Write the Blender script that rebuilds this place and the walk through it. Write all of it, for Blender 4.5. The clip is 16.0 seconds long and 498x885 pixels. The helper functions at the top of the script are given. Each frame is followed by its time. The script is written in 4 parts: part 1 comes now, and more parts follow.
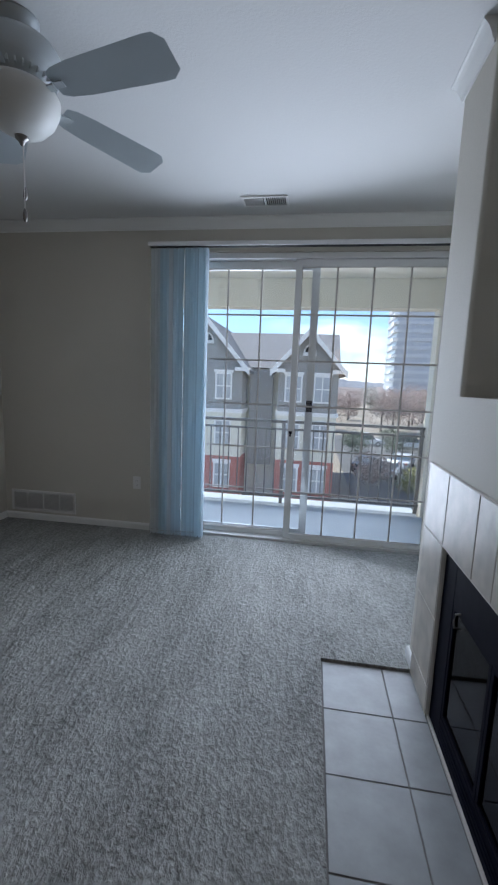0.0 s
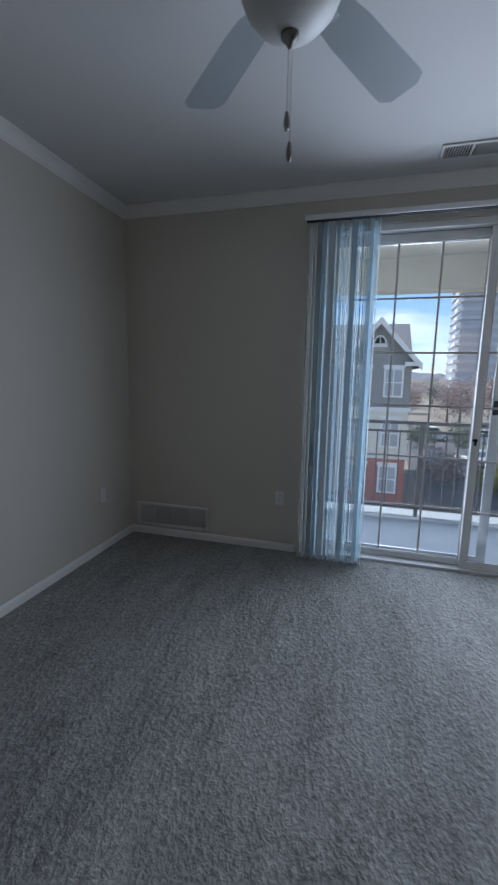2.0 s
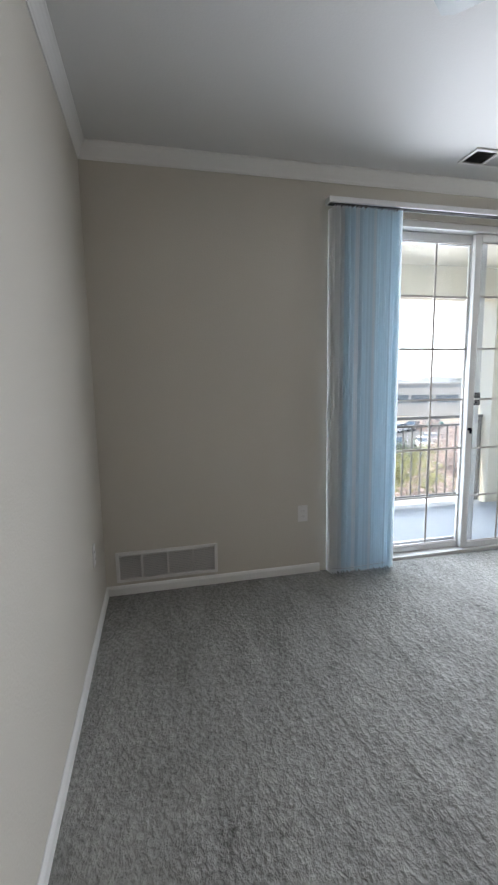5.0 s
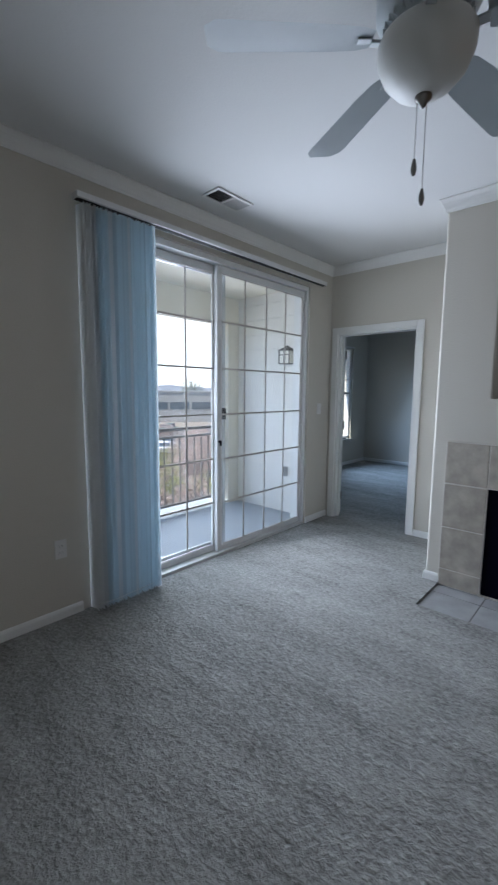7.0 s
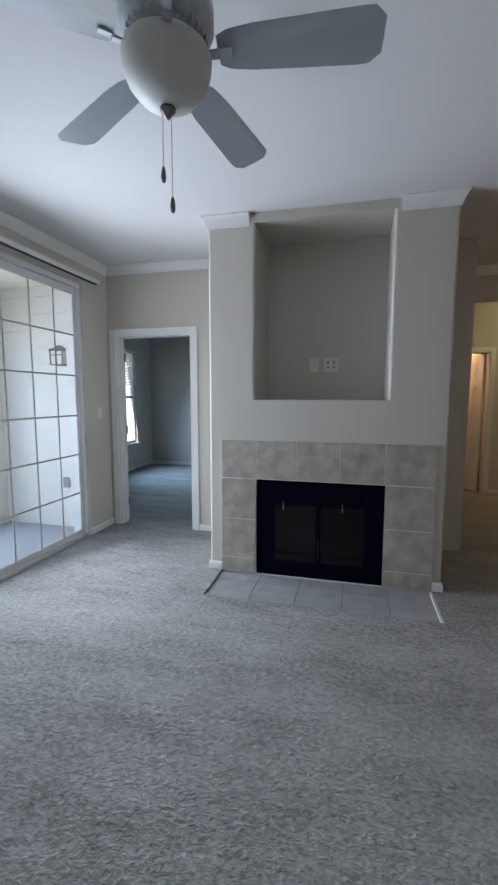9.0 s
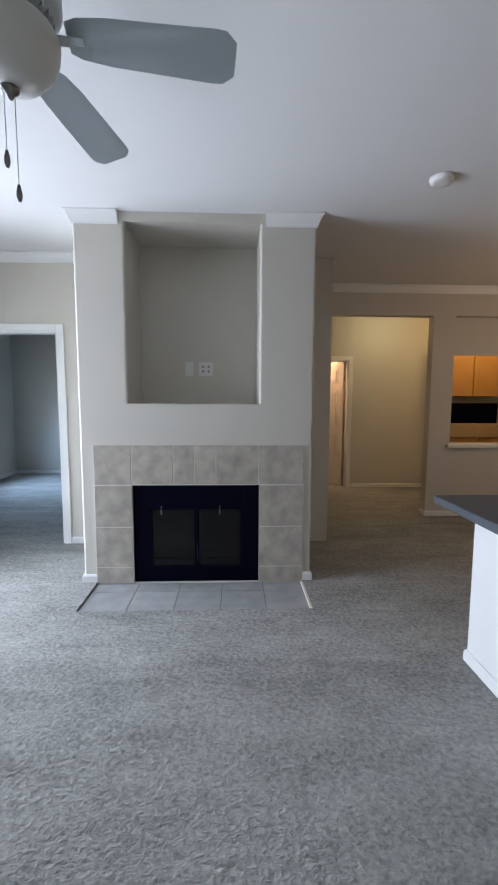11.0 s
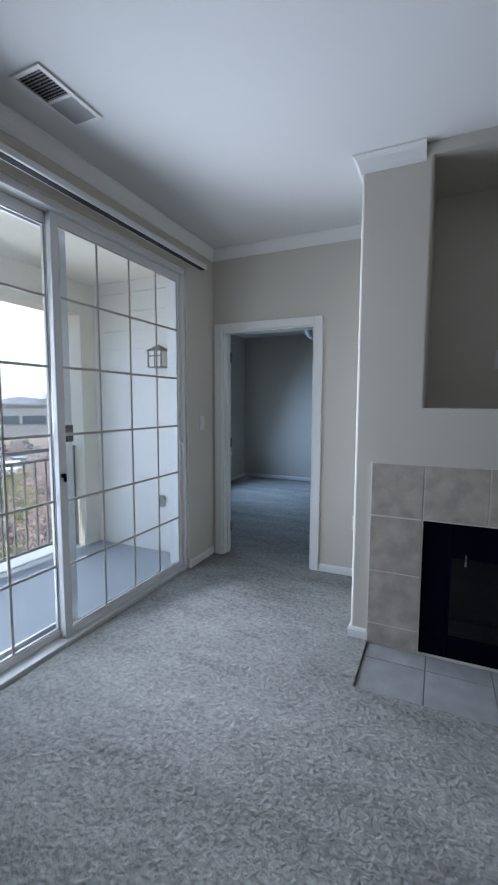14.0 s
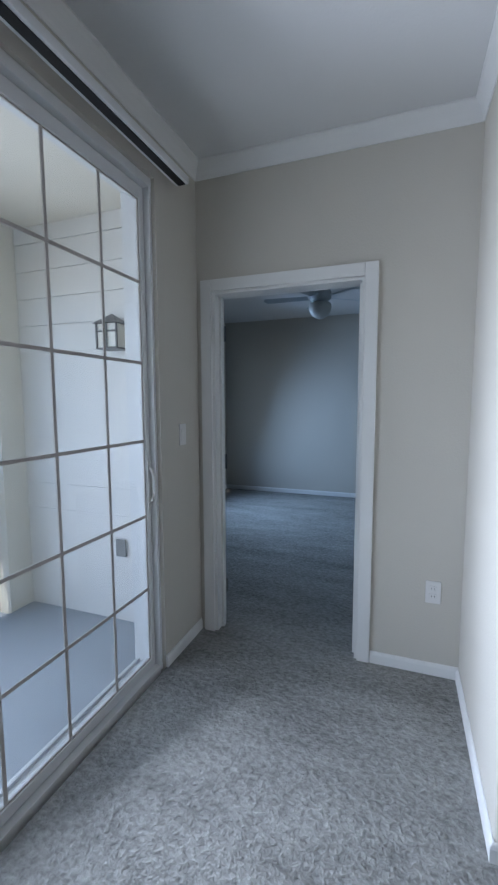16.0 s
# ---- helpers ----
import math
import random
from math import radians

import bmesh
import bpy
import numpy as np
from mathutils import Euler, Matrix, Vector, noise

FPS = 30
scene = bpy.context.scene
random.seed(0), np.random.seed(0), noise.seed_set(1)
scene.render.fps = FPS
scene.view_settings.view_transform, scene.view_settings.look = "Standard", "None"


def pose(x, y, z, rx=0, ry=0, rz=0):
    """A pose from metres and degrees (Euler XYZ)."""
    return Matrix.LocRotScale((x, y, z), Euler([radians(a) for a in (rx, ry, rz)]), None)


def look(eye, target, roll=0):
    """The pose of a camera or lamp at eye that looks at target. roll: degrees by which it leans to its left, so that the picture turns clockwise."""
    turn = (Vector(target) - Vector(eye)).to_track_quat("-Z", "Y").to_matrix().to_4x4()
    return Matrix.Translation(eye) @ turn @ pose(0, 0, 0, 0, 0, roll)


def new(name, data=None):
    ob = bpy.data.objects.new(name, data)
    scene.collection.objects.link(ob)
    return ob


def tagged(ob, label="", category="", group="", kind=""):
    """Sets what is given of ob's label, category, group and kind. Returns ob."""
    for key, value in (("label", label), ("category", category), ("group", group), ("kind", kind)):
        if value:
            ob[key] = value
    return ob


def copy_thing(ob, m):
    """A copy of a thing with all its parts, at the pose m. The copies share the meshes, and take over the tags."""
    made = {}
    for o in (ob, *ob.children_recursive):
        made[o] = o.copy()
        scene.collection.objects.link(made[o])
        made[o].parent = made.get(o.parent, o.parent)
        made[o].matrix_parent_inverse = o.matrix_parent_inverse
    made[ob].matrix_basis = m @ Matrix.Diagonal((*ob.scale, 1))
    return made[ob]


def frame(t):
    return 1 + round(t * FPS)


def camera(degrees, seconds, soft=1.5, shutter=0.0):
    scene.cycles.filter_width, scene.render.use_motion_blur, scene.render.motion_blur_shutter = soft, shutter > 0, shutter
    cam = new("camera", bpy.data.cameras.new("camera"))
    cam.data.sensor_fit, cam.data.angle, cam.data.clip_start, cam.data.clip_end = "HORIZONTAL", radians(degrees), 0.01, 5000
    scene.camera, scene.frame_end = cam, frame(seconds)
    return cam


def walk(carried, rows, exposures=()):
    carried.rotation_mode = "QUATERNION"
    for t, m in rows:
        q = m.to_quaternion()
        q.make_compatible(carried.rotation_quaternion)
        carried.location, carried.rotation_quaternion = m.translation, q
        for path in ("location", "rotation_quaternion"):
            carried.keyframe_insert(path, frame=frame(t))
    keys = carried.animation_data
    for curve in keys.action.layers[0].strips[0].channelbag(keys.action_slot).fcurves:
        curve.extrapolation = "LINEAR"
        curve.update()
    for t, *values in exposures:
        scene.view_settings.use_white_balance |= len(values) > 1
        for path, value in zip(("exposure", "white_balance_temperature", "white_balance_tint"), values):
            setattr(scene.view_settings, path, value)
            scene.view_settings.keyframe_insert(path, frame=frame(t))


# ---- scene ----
cam = camera(61.9, 16.0, soft=2.1, shutter=0.25)
PATH = [
    (0, (2.88, -3.524, 1.392), (2.59, -1.566, 1.109), 2.2),
    (0.5, (2.744, -3.405, 1.394), (2.472, -1.439, 1.15), 1.7),
    (1, (2.556, -3.262, 1.377), (2.177, -1.314, 1.129), 1.6),
    (1.5, (2.224, -3.215, 1.403), (1.793, -1.287, 1.091), 1.5),
    (2, (1.953, -3.158, 1.407), (1.423, -1.256, 1.09), 1.0),
    (2.5, (1.691, -3.072, 1.367), (1.065, -1.192, 1.101), 1.0),
    (3, (1.314, -3.072, 1.365), (0.874, -1.145, 1.063), 1.1),
    (3.2, (1.181, -3.068, 1.355), (0.807, -1.132, 1.024), 0.8),
    (5.3, (0.315, -2.587, 1.343), (0.901, -0.691, 1.096), -0.4),
    (5.5, (0.305, -2.532, 1.349), (0.991, -0.667, 1.118), 0.2),
    (6, (0.296, -2.454, 1.409), (1.257, -0.72, 1.146), 0.7),
    (6.5, (0.296, -2.441, 1.423), (1.533, -0.891, 1.163), 0.3),
    (7, (0.315, -2.462, 1.407), (1.783, -1.126, 1.162), 0.5),
    (7.5, (0.343, -2.481, 1.396), (1.978, -1.352, 1.168), 0.5),
    (8, (0.353, -2.496, 1.395), (2.11, -1.566, 1.175), 0.3),
    (8.5, (0.357, -2.492, 1.395), (2.214, -1.783, 1.175), 0.2),
    (9, (0.367, -2.512, 1.392), (2.296, -2.034, 1.174), 0.1),
    (9.5, (0.369, -2.552, 1.393), (2.342, -2.308, 1.179), 0.1),
    (10, (0.365, -2.574, 1.403), (2.354, -2.568, 1.195), 0.1),
    (10.2, (0.355, -2.575, 1.401), (2.343, -2.659, 1.199), 0.2),
    (12.3, (0.382, -2.483, 1.398), (2.365, -2.346, 1.173), 1.0),
    (12.5, (0.402, -2.434, 1.387), (2.369, -2.156, 1.156), 1.0),
    (13, (0.592, -2.278, 1.399), (2.461, -1.6, 1.179), 0.3),
    (13.5, (0.803, -2.102, 1.392), (2.549, -1.152, 1.174), 0.1),
    (14, (1.039, -1.861, 1.39), (2.851, -1.034, 1.205), 0.2),
    (14.5, (1.305, -1.681, 1.368), (3.132, -0.89, 1.178), -0.0),
    (15, (1.575, -1.509, 1.41), (3.375, -0.664, 1.2), 0.8),
    (15.5, (1.862, -1.273, 1.407), (3.707, -0.52, 1.23), 0.3),
    (16, (2.131, -1.129, 1.406), (3.998, -0.439, 1.208), -0.2),
]
EXPOSURES = [
    (0, 0.90, 5950, 10),
    (1, 0.25, 5700, 9),
    (1.5, 0.13, 5550, 9),
    (2, 0.45, 5800, 11),
    (2.5, 1.12, 6500, 12),
    (3, 1.58, 6550, 11),
    (5.5, 1.78, 6650, 11),
    (6.5, 1.26, 6250, 10),
    (7.5, 0.84, 5950, 11),
    (9, 1.26, 6150, 11),
    (10, 1.82, 6200, 12),
    (12.5, 1.50, 6200, 12),
    (14, 0.86, 5950, 11),
    (14.5, 0.95, 5950, 11),
    (15, 0.80, 5900, 11),
    (16, 0.80, 5850, 11),
]
walk(cam, [(t, look(eye, target, roll)) for t, eye, target, roll in PATH], EXPOSURES)

# ---- world, sun, lamps ----
world = bpy.data.worlds.new("sky")
scene.world = world
world.use_nodes = True
wn = world.node_tree
sky = wn.nodes.new("ShaderNodeTexSky")
sky.sky_type, sky.sun_disc = "NISHITA", False
SUN_DIR = Vector((-0.62, 0.15, 1.0)).normalized()
sky.sun_elevation = math.asin(SUN_DIR.z)
sky.ozone_density, sky.dust_density, sky.air_density = 4.0, 0.3, 0.9
sky.sun_rotation = math.atan2(SUN_DIR.x, SUN_DIR.y)
# thin white clouds, thicker towards the horizon
wtc, wmap, wno, wra, wmx = (wn.nodes.new("ShaderNode" + n) for n in ("TexCoord", "Mapping", "TexNoise", "ValToRGB", "MixRGB"))
wmap.inputs["Scale"].default_value = (1.0, 1.0, 4.0)
wno.inputs["Scale"].default_value, wno.inputs["Detail"].default_value = 3.0, 7.0
wra.color_ramp.elements[0].position, wra.color_ramp.elements[1].position = 0.50, 0.68
wmx.inputs[2].default_value = (7.0, 7.2, 7.6, 1)
wn.links.new(wtc.outputs["Generated"], wmap.inputs[0])
wn.links.new(wmap.outputs[0], wno.inputs["Vector"])
wsep, wgo, wup, wsum = wn.nodes.new("ShaderNodeSeparateXYZ"), *(wn.nodes.new("ShaderNodeMath") for _ in range(3))
wn.links.new(wtc.outputs["Generated"], wsep.inputs[0])
wgo.operation = wup.operation = "MULTIPLY"      # the cloud bank lies in the east and thins out overhead
wgo.inputs[1].default_value, wup.inputs[1].default_value = 0.34, -0.30
wn.links.new(wsep.outputs["X"], wgo.inputs[0])
wn.links.new(wsep.outputs["Z"], wup.inputs[0])
wsum.operation = "ADD"
wn.links.new(wgo.outputs[0], wsum.inputs[0])
wn.links.new(wup.outputs[0], wsum.inputs[1])
wcloud = wn.nodes.new("ShaderNodeMath")
wn.links.new(wno.outputs["Fac"], wcloud.inputs[0])
wn.links.new(wsum.outputs[0], wcloud.inputs[1])
wn.links.new(wcloud.outputs[0], wra.inputs[0])
wn.links.new(wra.outputs[0], wmx.inputs[0])
wn.links.new(sky.outputs[0], wmx.inputs[1])
wn.links.new(wmx.outputs[0], wn.nodes["Background"].inputs[0])
wn.nodes["Background"].inputs[1].default_value = 0.15

sun = new("sun", bpy.data.lights.new("sun", "SUN"))
sun.data.energy, sun.data.angle, sun.data.color = 5.0, radians(0.5), (1.0, 0.95, 0.87)
sun.matrix_world = look(SUN_DIR * 30, (0, 0, 0))


def area(name, at, to, w, h, watts, colour, spread=180):
    ob = new(name, bpy.data.lights.new(name, "AREA"))
    ob.data.shape, ob.data.size, ob.data.size_y, ob.data.energy, ob.data.color = "RECTANGLE", w, h, watts, colour
    ob.data.spread = radians(spread)
    ob.matrix_world = look(at, to)
    return ob


def bulb(name, at, watts, colour, size=0.05):
    ob = new(name, bpy.data.lights.new(name, "POINT"))
    ob.data.energy, ob.data.color, ob.data.shadow_soft_size = watts, colour, size
    ob.location = at
    return ob


DAY = (0.82, 0.88, 1.0)
area("sky_light_balcony_opening", (1.75, 1.42, 1.15), (1.75, -3, 1.0), 4.4, 2.2, 38, DAY, 160)
area("sky_light_sliding_door", (2.97, -0.015, 1.25), (1.75, -3, 1.10), 1.85, 2.2, 27, DAY, 140)
area("sky_light_bedroom_window", (7.05, 1.36, 1.40), (6.9, -2, 0.3), 1.0, 1.6, 19, (0.50, 0.70, 1.0), 120)
bulb("hall_lamp", (6.2, -4.80, 2.52), 2.6, (1.0, 0.82, 0.46), 0.12)
bulb("kitchen_lamp", (6.0, -6.1, 2.45), 4.5, (1.0, 0.62, 0.24), 0.12)
bulb("far_room_lamp", (7.2, -3.60, 2.25), 9, (1.0, 0.56, 0.30), 0.08)
bulb("dining_lamp", (3.7, -6.0, 1.95), 5.5, (1.0, 0.62, 0.34), 0.42)


# ---- materials ----
def material(name, colour, rough=0.6, metal=0.0, spec=0.5, var=0.06, scale=3.0, grain=0.0, grain_scale=200.0, bump=0.0,
             bump_scale=120.0, per_object=0.0, per_island=0.0, extra=None):
    """A principled surface with stains (scale), grain and fine relief in metres."""
    m = bpy.data.materials.new(name)
    m.use_nodes = True
    nt, L = m.node_tree, m.node_tree.links
    b = nt.nodes["Principled BSDF"]
    b.inputs["Roughness"].default_value, b.inputs["Metallic"].default_value = rough, metal
    b.inputs["Specular IOR Level"].default_value = spec
    tc = nt.nodes.new("ShaderNodeTexCoord")

    def noise_tex(sc, detail=4.0):
        n = nt.nodes.new("ShaderNodeTexNoise")
        n.inputs["Scale"].default_value, n.inputs["Detail"].default_value = sc, detail
        L.new(tc.outputs["Object"], n.inputs["Vector"])
        return n.outputs["Fac"]

    def maths(op, a, c):
        n = nt.nodes.new("ShaderNodeMath")
        n.operation = op
        for i, v in enumerate((a, c)):
            if isinstance(v, (int, float)):
                n.inputs[i].default_value = v
            else:
                L.new(v, n.inputs[i])
        return n.outputs[0]

    value = maths("ADD", 1.0 - var, maths("MULTIPLY", noise_tex(scale), 2 * var))
    if grain:
        value = maths("MULTIPLY", value, maths("ADD", 1.0 - grain, maths("MULTIPLY", noise_tex(grain_scale, 3.0), 2 * grain)))
    if per_object:
        o = nt.nodes.new("ShaderNodeObjectInfo")
        value = maths("MULTIPLY", value, maths("ADD", 1.0 - per_object, maths("MULTIPLY", o.outputs["Random"], 2 * per_object)))
    if per_island:
        o = nt.nodes.new("ShaderNodeNewGeometry")
        value = maths("MULTIPLY", value, maths("ADD", 1.0 - per_island, maths("MULTIPLY", o.outputs["Random Per Island"], 2 * per_island)))
    h = nt.nodes.new("ShaderNodeVectorMath")
    h.operation = "SCALE"
    h.inputs[0].default_value = colour
    L.new(value, h.inputs["Scale"])
    L.new(h.outputs[0], b.inputs["Base Color"])
    if not metal:
        L.new(maths("ADD", rough - 0.06, maths("MULTIPLY", noise_tex(scale * 4), 0.12)), b.inputs["Roughness"])
    if bump:
        bn = nt.nodes.new("ShaderNodeBump")
        bn.inputs["Strength"].default_value, bn.inputs["Distance"].default_value = 1.0, bump
        L.new(noise_tex(bump_scale, 3.0), bn.inputs["Height"])
        L.new(bn.outputs[0], b.inputs["Normal"])
    return m


def glass_material(name, tint=(0.97, 0.985, 0.98), haze=0.0, gloss=0.8):
    m = bpy.data.materials.new(name)
    m.use_nodes = True
    nt, L = m.node_tree, m.node_tree.links
    nt.nodes.clear()
    out, tr, gl, mix, fr = (nt.nodes.new("ShaderNode" + n) for n in ("OutputMaterial", "BsdfTransparent", "BsdfGlossy", "MixShader", "LayerWeight"))
    pw = nt.nodes.new("ShaderNodeMath")
    ad = nt.nodes.new("ShaderNodeMath")
    tr.inputs[0].default_value = (*tint, 1)
    gl.inputs["Roughness"].default_value = 0.02
    fr.inputs["Blend"].default_value = 0.5
    pw.operation, pw.inputs[1].default_value, ad.operation, ad.inputs[1].default_value = "POWER", 4.0, "MULTIPLY_ADD", gloss
    ad.inputs[2].default_value = 0.04
    L.new(fr.outputs["Facing"], pw.inputs[0])
    L.new(pw.outputs[0], ad.inputs[0])
    L.new(ad.outputs[0], mix.inputs[0])
    L.new(tr.outputs[0], mix.inputs[1])
    L.new(gl.outputs[0], mix.inputs[2])
    last = mix.outputs[0]
    if haze:
        df, mx = nt.nodes.new("ShaderNodeBsdfDiffuse"), nt.nodes.new("ShaderNodeMixShader")
        df.inputs[0].default_value = (0.5, 0.55, 0.58, 1)
        mx.inputs[0].default_value = haze
        L.new(last, mx.inputs[1])
        L.new(df.outputs[0], mx.inputs[2])
        last = mx.outputs[0]
    L.new(last, out.inputs[0])
    return m


def glow_material(name, colour, strength):
    m = bpy.data.materials.new(name)
    m.use_nodes = True
    b = m.node_tree.nodes["Principled BSDF"]
    b.inputs["Base Color"].default_value = (*colour, 1)
    b.inputs["Emission Color"].default_value = (*colour, 1)
    b.inputs["Emission Strength"].default_value = strength
    return m


def carpet_material():
    """Cut pile: tufts (cells), broken shading between them, and faint strips left by the vacuum cleaner."""
    m = material("carpet", (0.275, 0.275, 0.262), 0.95, spec=0.05, var=0.07, scale=1.7, grain=0.14, grain_scale=130.0)
    nt, L = m.node_tree, m.node_tree.links
    b = nt.nodes["Principled BSDF"]
    tc = nt.nodes.new("ShaderNodeTexCoord")

    def maths(op, a, c):
        n = nt.nodes.new("ShaderNodeMath")
        n.operation = op
        for i, v in enumerate((a, c)):
            if isinstance(v, (int, float)):
                n.inputs[i].default_value = v
            else:
                L.new(v, n.inputs[i])
        return n.outputs[0]

    def tex(kind, sc, stretch=(1, 1, 1), turn=0.0, **more):
        mp, n = nt.nodes.new("ShaderNodeMapping"), nt.nodes.new("ShaderNodeTex" + kind)
        mp.inputs["Scale"].default_value = stretch
        mp.inputs["Rotation"].default_value = (0, 0, turn)
        n.inputs["Scale"].default_value = sc
        for k, v in more.items():
            n.inputs[k].default_value = v
        L.new(tc.outputs["Object"], mp.inputs[0])
        L.new(mp.outputs[0], n.inputs["Vector"])
        return n

    tuft = tex("Noise", 140.0, (1.0, 0.8, 1.0), 0.9, Detail=3.0, Roughness=0.6).outputs["Fac"]
    mid = tex("Noise", 58.0, (1.0, 0.75, 1.0), 0.5, Detail=3.0, Roughness=0.6, Distortion=0.25).outputs["Fac"]
    patch = tex("Noise", 5.0, (1.0, 0.5, 1.0), 0.9, Detail=5.0, Roughness=0.6).outputs["Fac"]
    strip = tex("Noise", 2.6, (1.0, 0.12, 1.0), -0.55, Detail=1.0).outputs["Fac"]
    tread = tex("Noise", 7.0, (1.0, 0.22, 1.0), 0.75, Detail=3.0, Roughness=0.5, Distortion=1.2).outputs["Fac"]
    height = maths("ADD", maths("ADD", maths("MULTIPLY", tuft, 0.35), maths("MULTIPLY", tread, 1.5)), maths("ADD", maths("MULTIPLY", mid, 1.35), maths("MULTIPLY", patch, 3.2)))
    bn = nt.nodes.new("ShaderNodeBump")
    bn.inputs["Strength"].default_value, bn.inputs["Distance"].default_value = 1.0, 0.0105
    L.new(height, bn.inputs["Height"])
    L.new(bn.outputs[0], b.inputs["Normal"])
    old = b.inputs["Base Color"].links[0].from_socket
    shade = maths("ADD", -0.50, maths("ADD", maths("ADD", maths("MULTIPLY", mid, 1.40), maths("MULTIPLY", tuft, 0.15)), maths("ADD", maths("MULTIPLY", patch, 0.70), maths("ADD", maths("MULTIPLY", strip, 0.45), maths("MULTIPLY", tread, 0.30)))))
    sc = nt.nodes.new("ShaderNodeVectorMath")
    sc.operation = "SCALE"
    L.new(old, sc.inputs[0])
    L.new(shade, sc.inputs["Scale"])
    L.new(sc.outputs[0], b.inputs["Base Color"])
    return m


PAINT = material("wall_paint", (0.53, 0.503, 0.443), 0.7, spec=0.3, var=0.03, scale=1.2, bump=0.0012, bump_scale=110.0)
WHITE = material("white_trim_paint", (0.71, 0.71, 0.69), 0.42, var=0.03, scale=4.0, bump=0.0004, bump_scale=60.0)
CEIL = material("ceiling_paint", (0.64, 0.64, 0.63), 0.85, spec=0.2, var=0.03, scale=0.8, bump=0.0007, bump_scale=90.0)
CARPET = carpet_material()
SUBFLOOR = material("subfloor", (0.25, 0.22, 0.18), 0.9)
TILE = material("taupe_tile", (0.37, 0.335, 0.285), 0.38, var=0.50, scale=11.0, grain=0.05, grain_scale=60.0, bump=0.0012, bump_scale=14.0, per_object=0.06)
HTILE = material("hearth_tile", (0.27, 0.275, 0.275), 0.5, var=0.34, scale=9.0, grain=0.05, grain_scale=60.0, bump=0.0012, bump_scale=14.0, per_object=0.05)
GROUT = material("grout", (0.58, 0.55, 0.50), 0.9, var=0.1, scale=20.0)
DGROUT = material("dark_grout", (0.17, 0.16, 0.15), 0.9, var=0.1, scale=20.0)
BLACK = material("black_metal", (0.0008, 0.0010, 0.007), 0.6, spec=0.05, var=0.1, scale=6.0)
SOOT = material("sooty_firebrick", (0.010, 0.010, 0.011), 0.9, var=0.3, scale=8.0, bump=0.002, bump_scale=30)
BRASS = material("brass", (0.80, 0.62, 0.30), 0.3, metal=1.0)
STEEL = material("brushed_steel", (0.55, 0.55, 0.56), 0.35, metal=1.0)
VINYL = material("white_vinyl", (0.66, 0.665, 0.66), 0.4, var=0.03, scale=5.0)
MUNTIN = material("taupe_muntin", (0.42, 0.39, 0.36), 0.5, var=0.05)
VANE = material("pale_blue_vane", (0.72, 0.80, 0.84), 0.5, var=0.05, scale=5.0, per_object=0.30)
vt, vb, vm = VANE.node_tree, VANE.node_tree.nodes["Principled BSDF"], VANE.node_tree.nodes.new("ShaderNodeMixShader")
vl = vt.nodes.new("ShaderNodeBsdfTranslucent")
vl.inputs[0].default_value = (0.86, 0.93, 0.96, 1)
vm.inputs[0].default_value = 0.62
vt.links.new(vb.outputs[0], vm.inputs[1])
vt.links.new(vl.outputs[0], vm.inputs[2])
vt.links.new(vm.outputs[0], vt.nodes["Material Output"].inputs[0])
# brighter copy of the vane: the glow of light behind it is in the colour
VANE_LIT = VANE.copy()
VANE_LIT.name = "white_vane"
for node in VANE_LIT.node_tree.nodes:
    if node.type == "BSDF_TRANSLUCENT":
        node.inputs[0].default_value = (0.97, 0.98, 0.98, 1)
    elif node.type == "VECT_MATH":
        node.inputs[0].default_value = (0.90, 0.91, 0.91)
PLASTIC = material("white_plastic", (0.66, 0.65, 0.63), 0.35, var=0.02)
DARK = material("dark_slot", (0.02, 0.02, 0.02), 0.8)
# white enamel, base colour darkened to blue-grey for the shade on the underside
FANW = material("shaded_fan_enamel", (0.43, 0.47, 0.485), 0.4, var=0.04, scale=6.0)
GLOBE = material("frosted_glass_globe", (0.54, 0.545, 0.52), 0.45, var=0.04, scale=5.0)
PEWTER = material("pewter_knob", (0.22, 0.21, 0.20), 0.35, metal=1.0)
GLASS = glass_material("window_glass", haze=0.075)
FIREGLASS = glass_material("smoked_fire_glass", (0.07, 0.09, 0.17), gloss=0.20)
STUCCO = material("cream_stucco", (0.74, 0.70, 0.60), 0.85, var=0.06, scale=2.0, grain=0.05, bump=0.002, bump_scale=140)
SIDING = material("white_lap_siding", (0.72, 0.71, 0.68), 0.6, var=0.04, scale=3.0)
DECK = material("grey_balcony_deck", (0.34, 0.37, 0.40), 0.7, var=0.10, scale=2.5, grain=0.06, bump=0.001, bump_scale=90)
RAIL = material("dark_bronze_rail", (0.13, 0.12, 0.115), 0.45, var=0.1)
SLATE = material("slate_counter", (0.065, 0.075, 0.085), 0.55, spec=0.3, var=0.12, scale=20, grain=0.2, grain_scale=150)
OAK = material("honey_oak", (0.50, 0.27, 0.08), 0.45, var=0.15, scale=5.0, grain=0.1, grain_scale=40)
DOORW = material("door_paint", (0.70, 0.68, 0.62), 0.4, var=0.03, scale=4)


# ---- mesh helpers ----
def link(name, bm, mats, parent=None, label="", smooth=False):
    me = bpy.data.meshes.new(name)
    if smooth:
        for f in bm.faces:
            f.smooth = True
    bm.normal_update()
    bm.to_mesh(me)
    bm.free()
    for m in (mats if isinstance(mats, (list, tuple)) else (mats,)):
        me.materials.append(m)
    ob = new(name, me)
    if parent is not None:
        ob.parent = parent
    if label:
        ob["label"] = label
    return ob


def part(name, bm, mat, parent, label="", smooth=False):
    return link(name, bm, mat, parent, label, smooth)


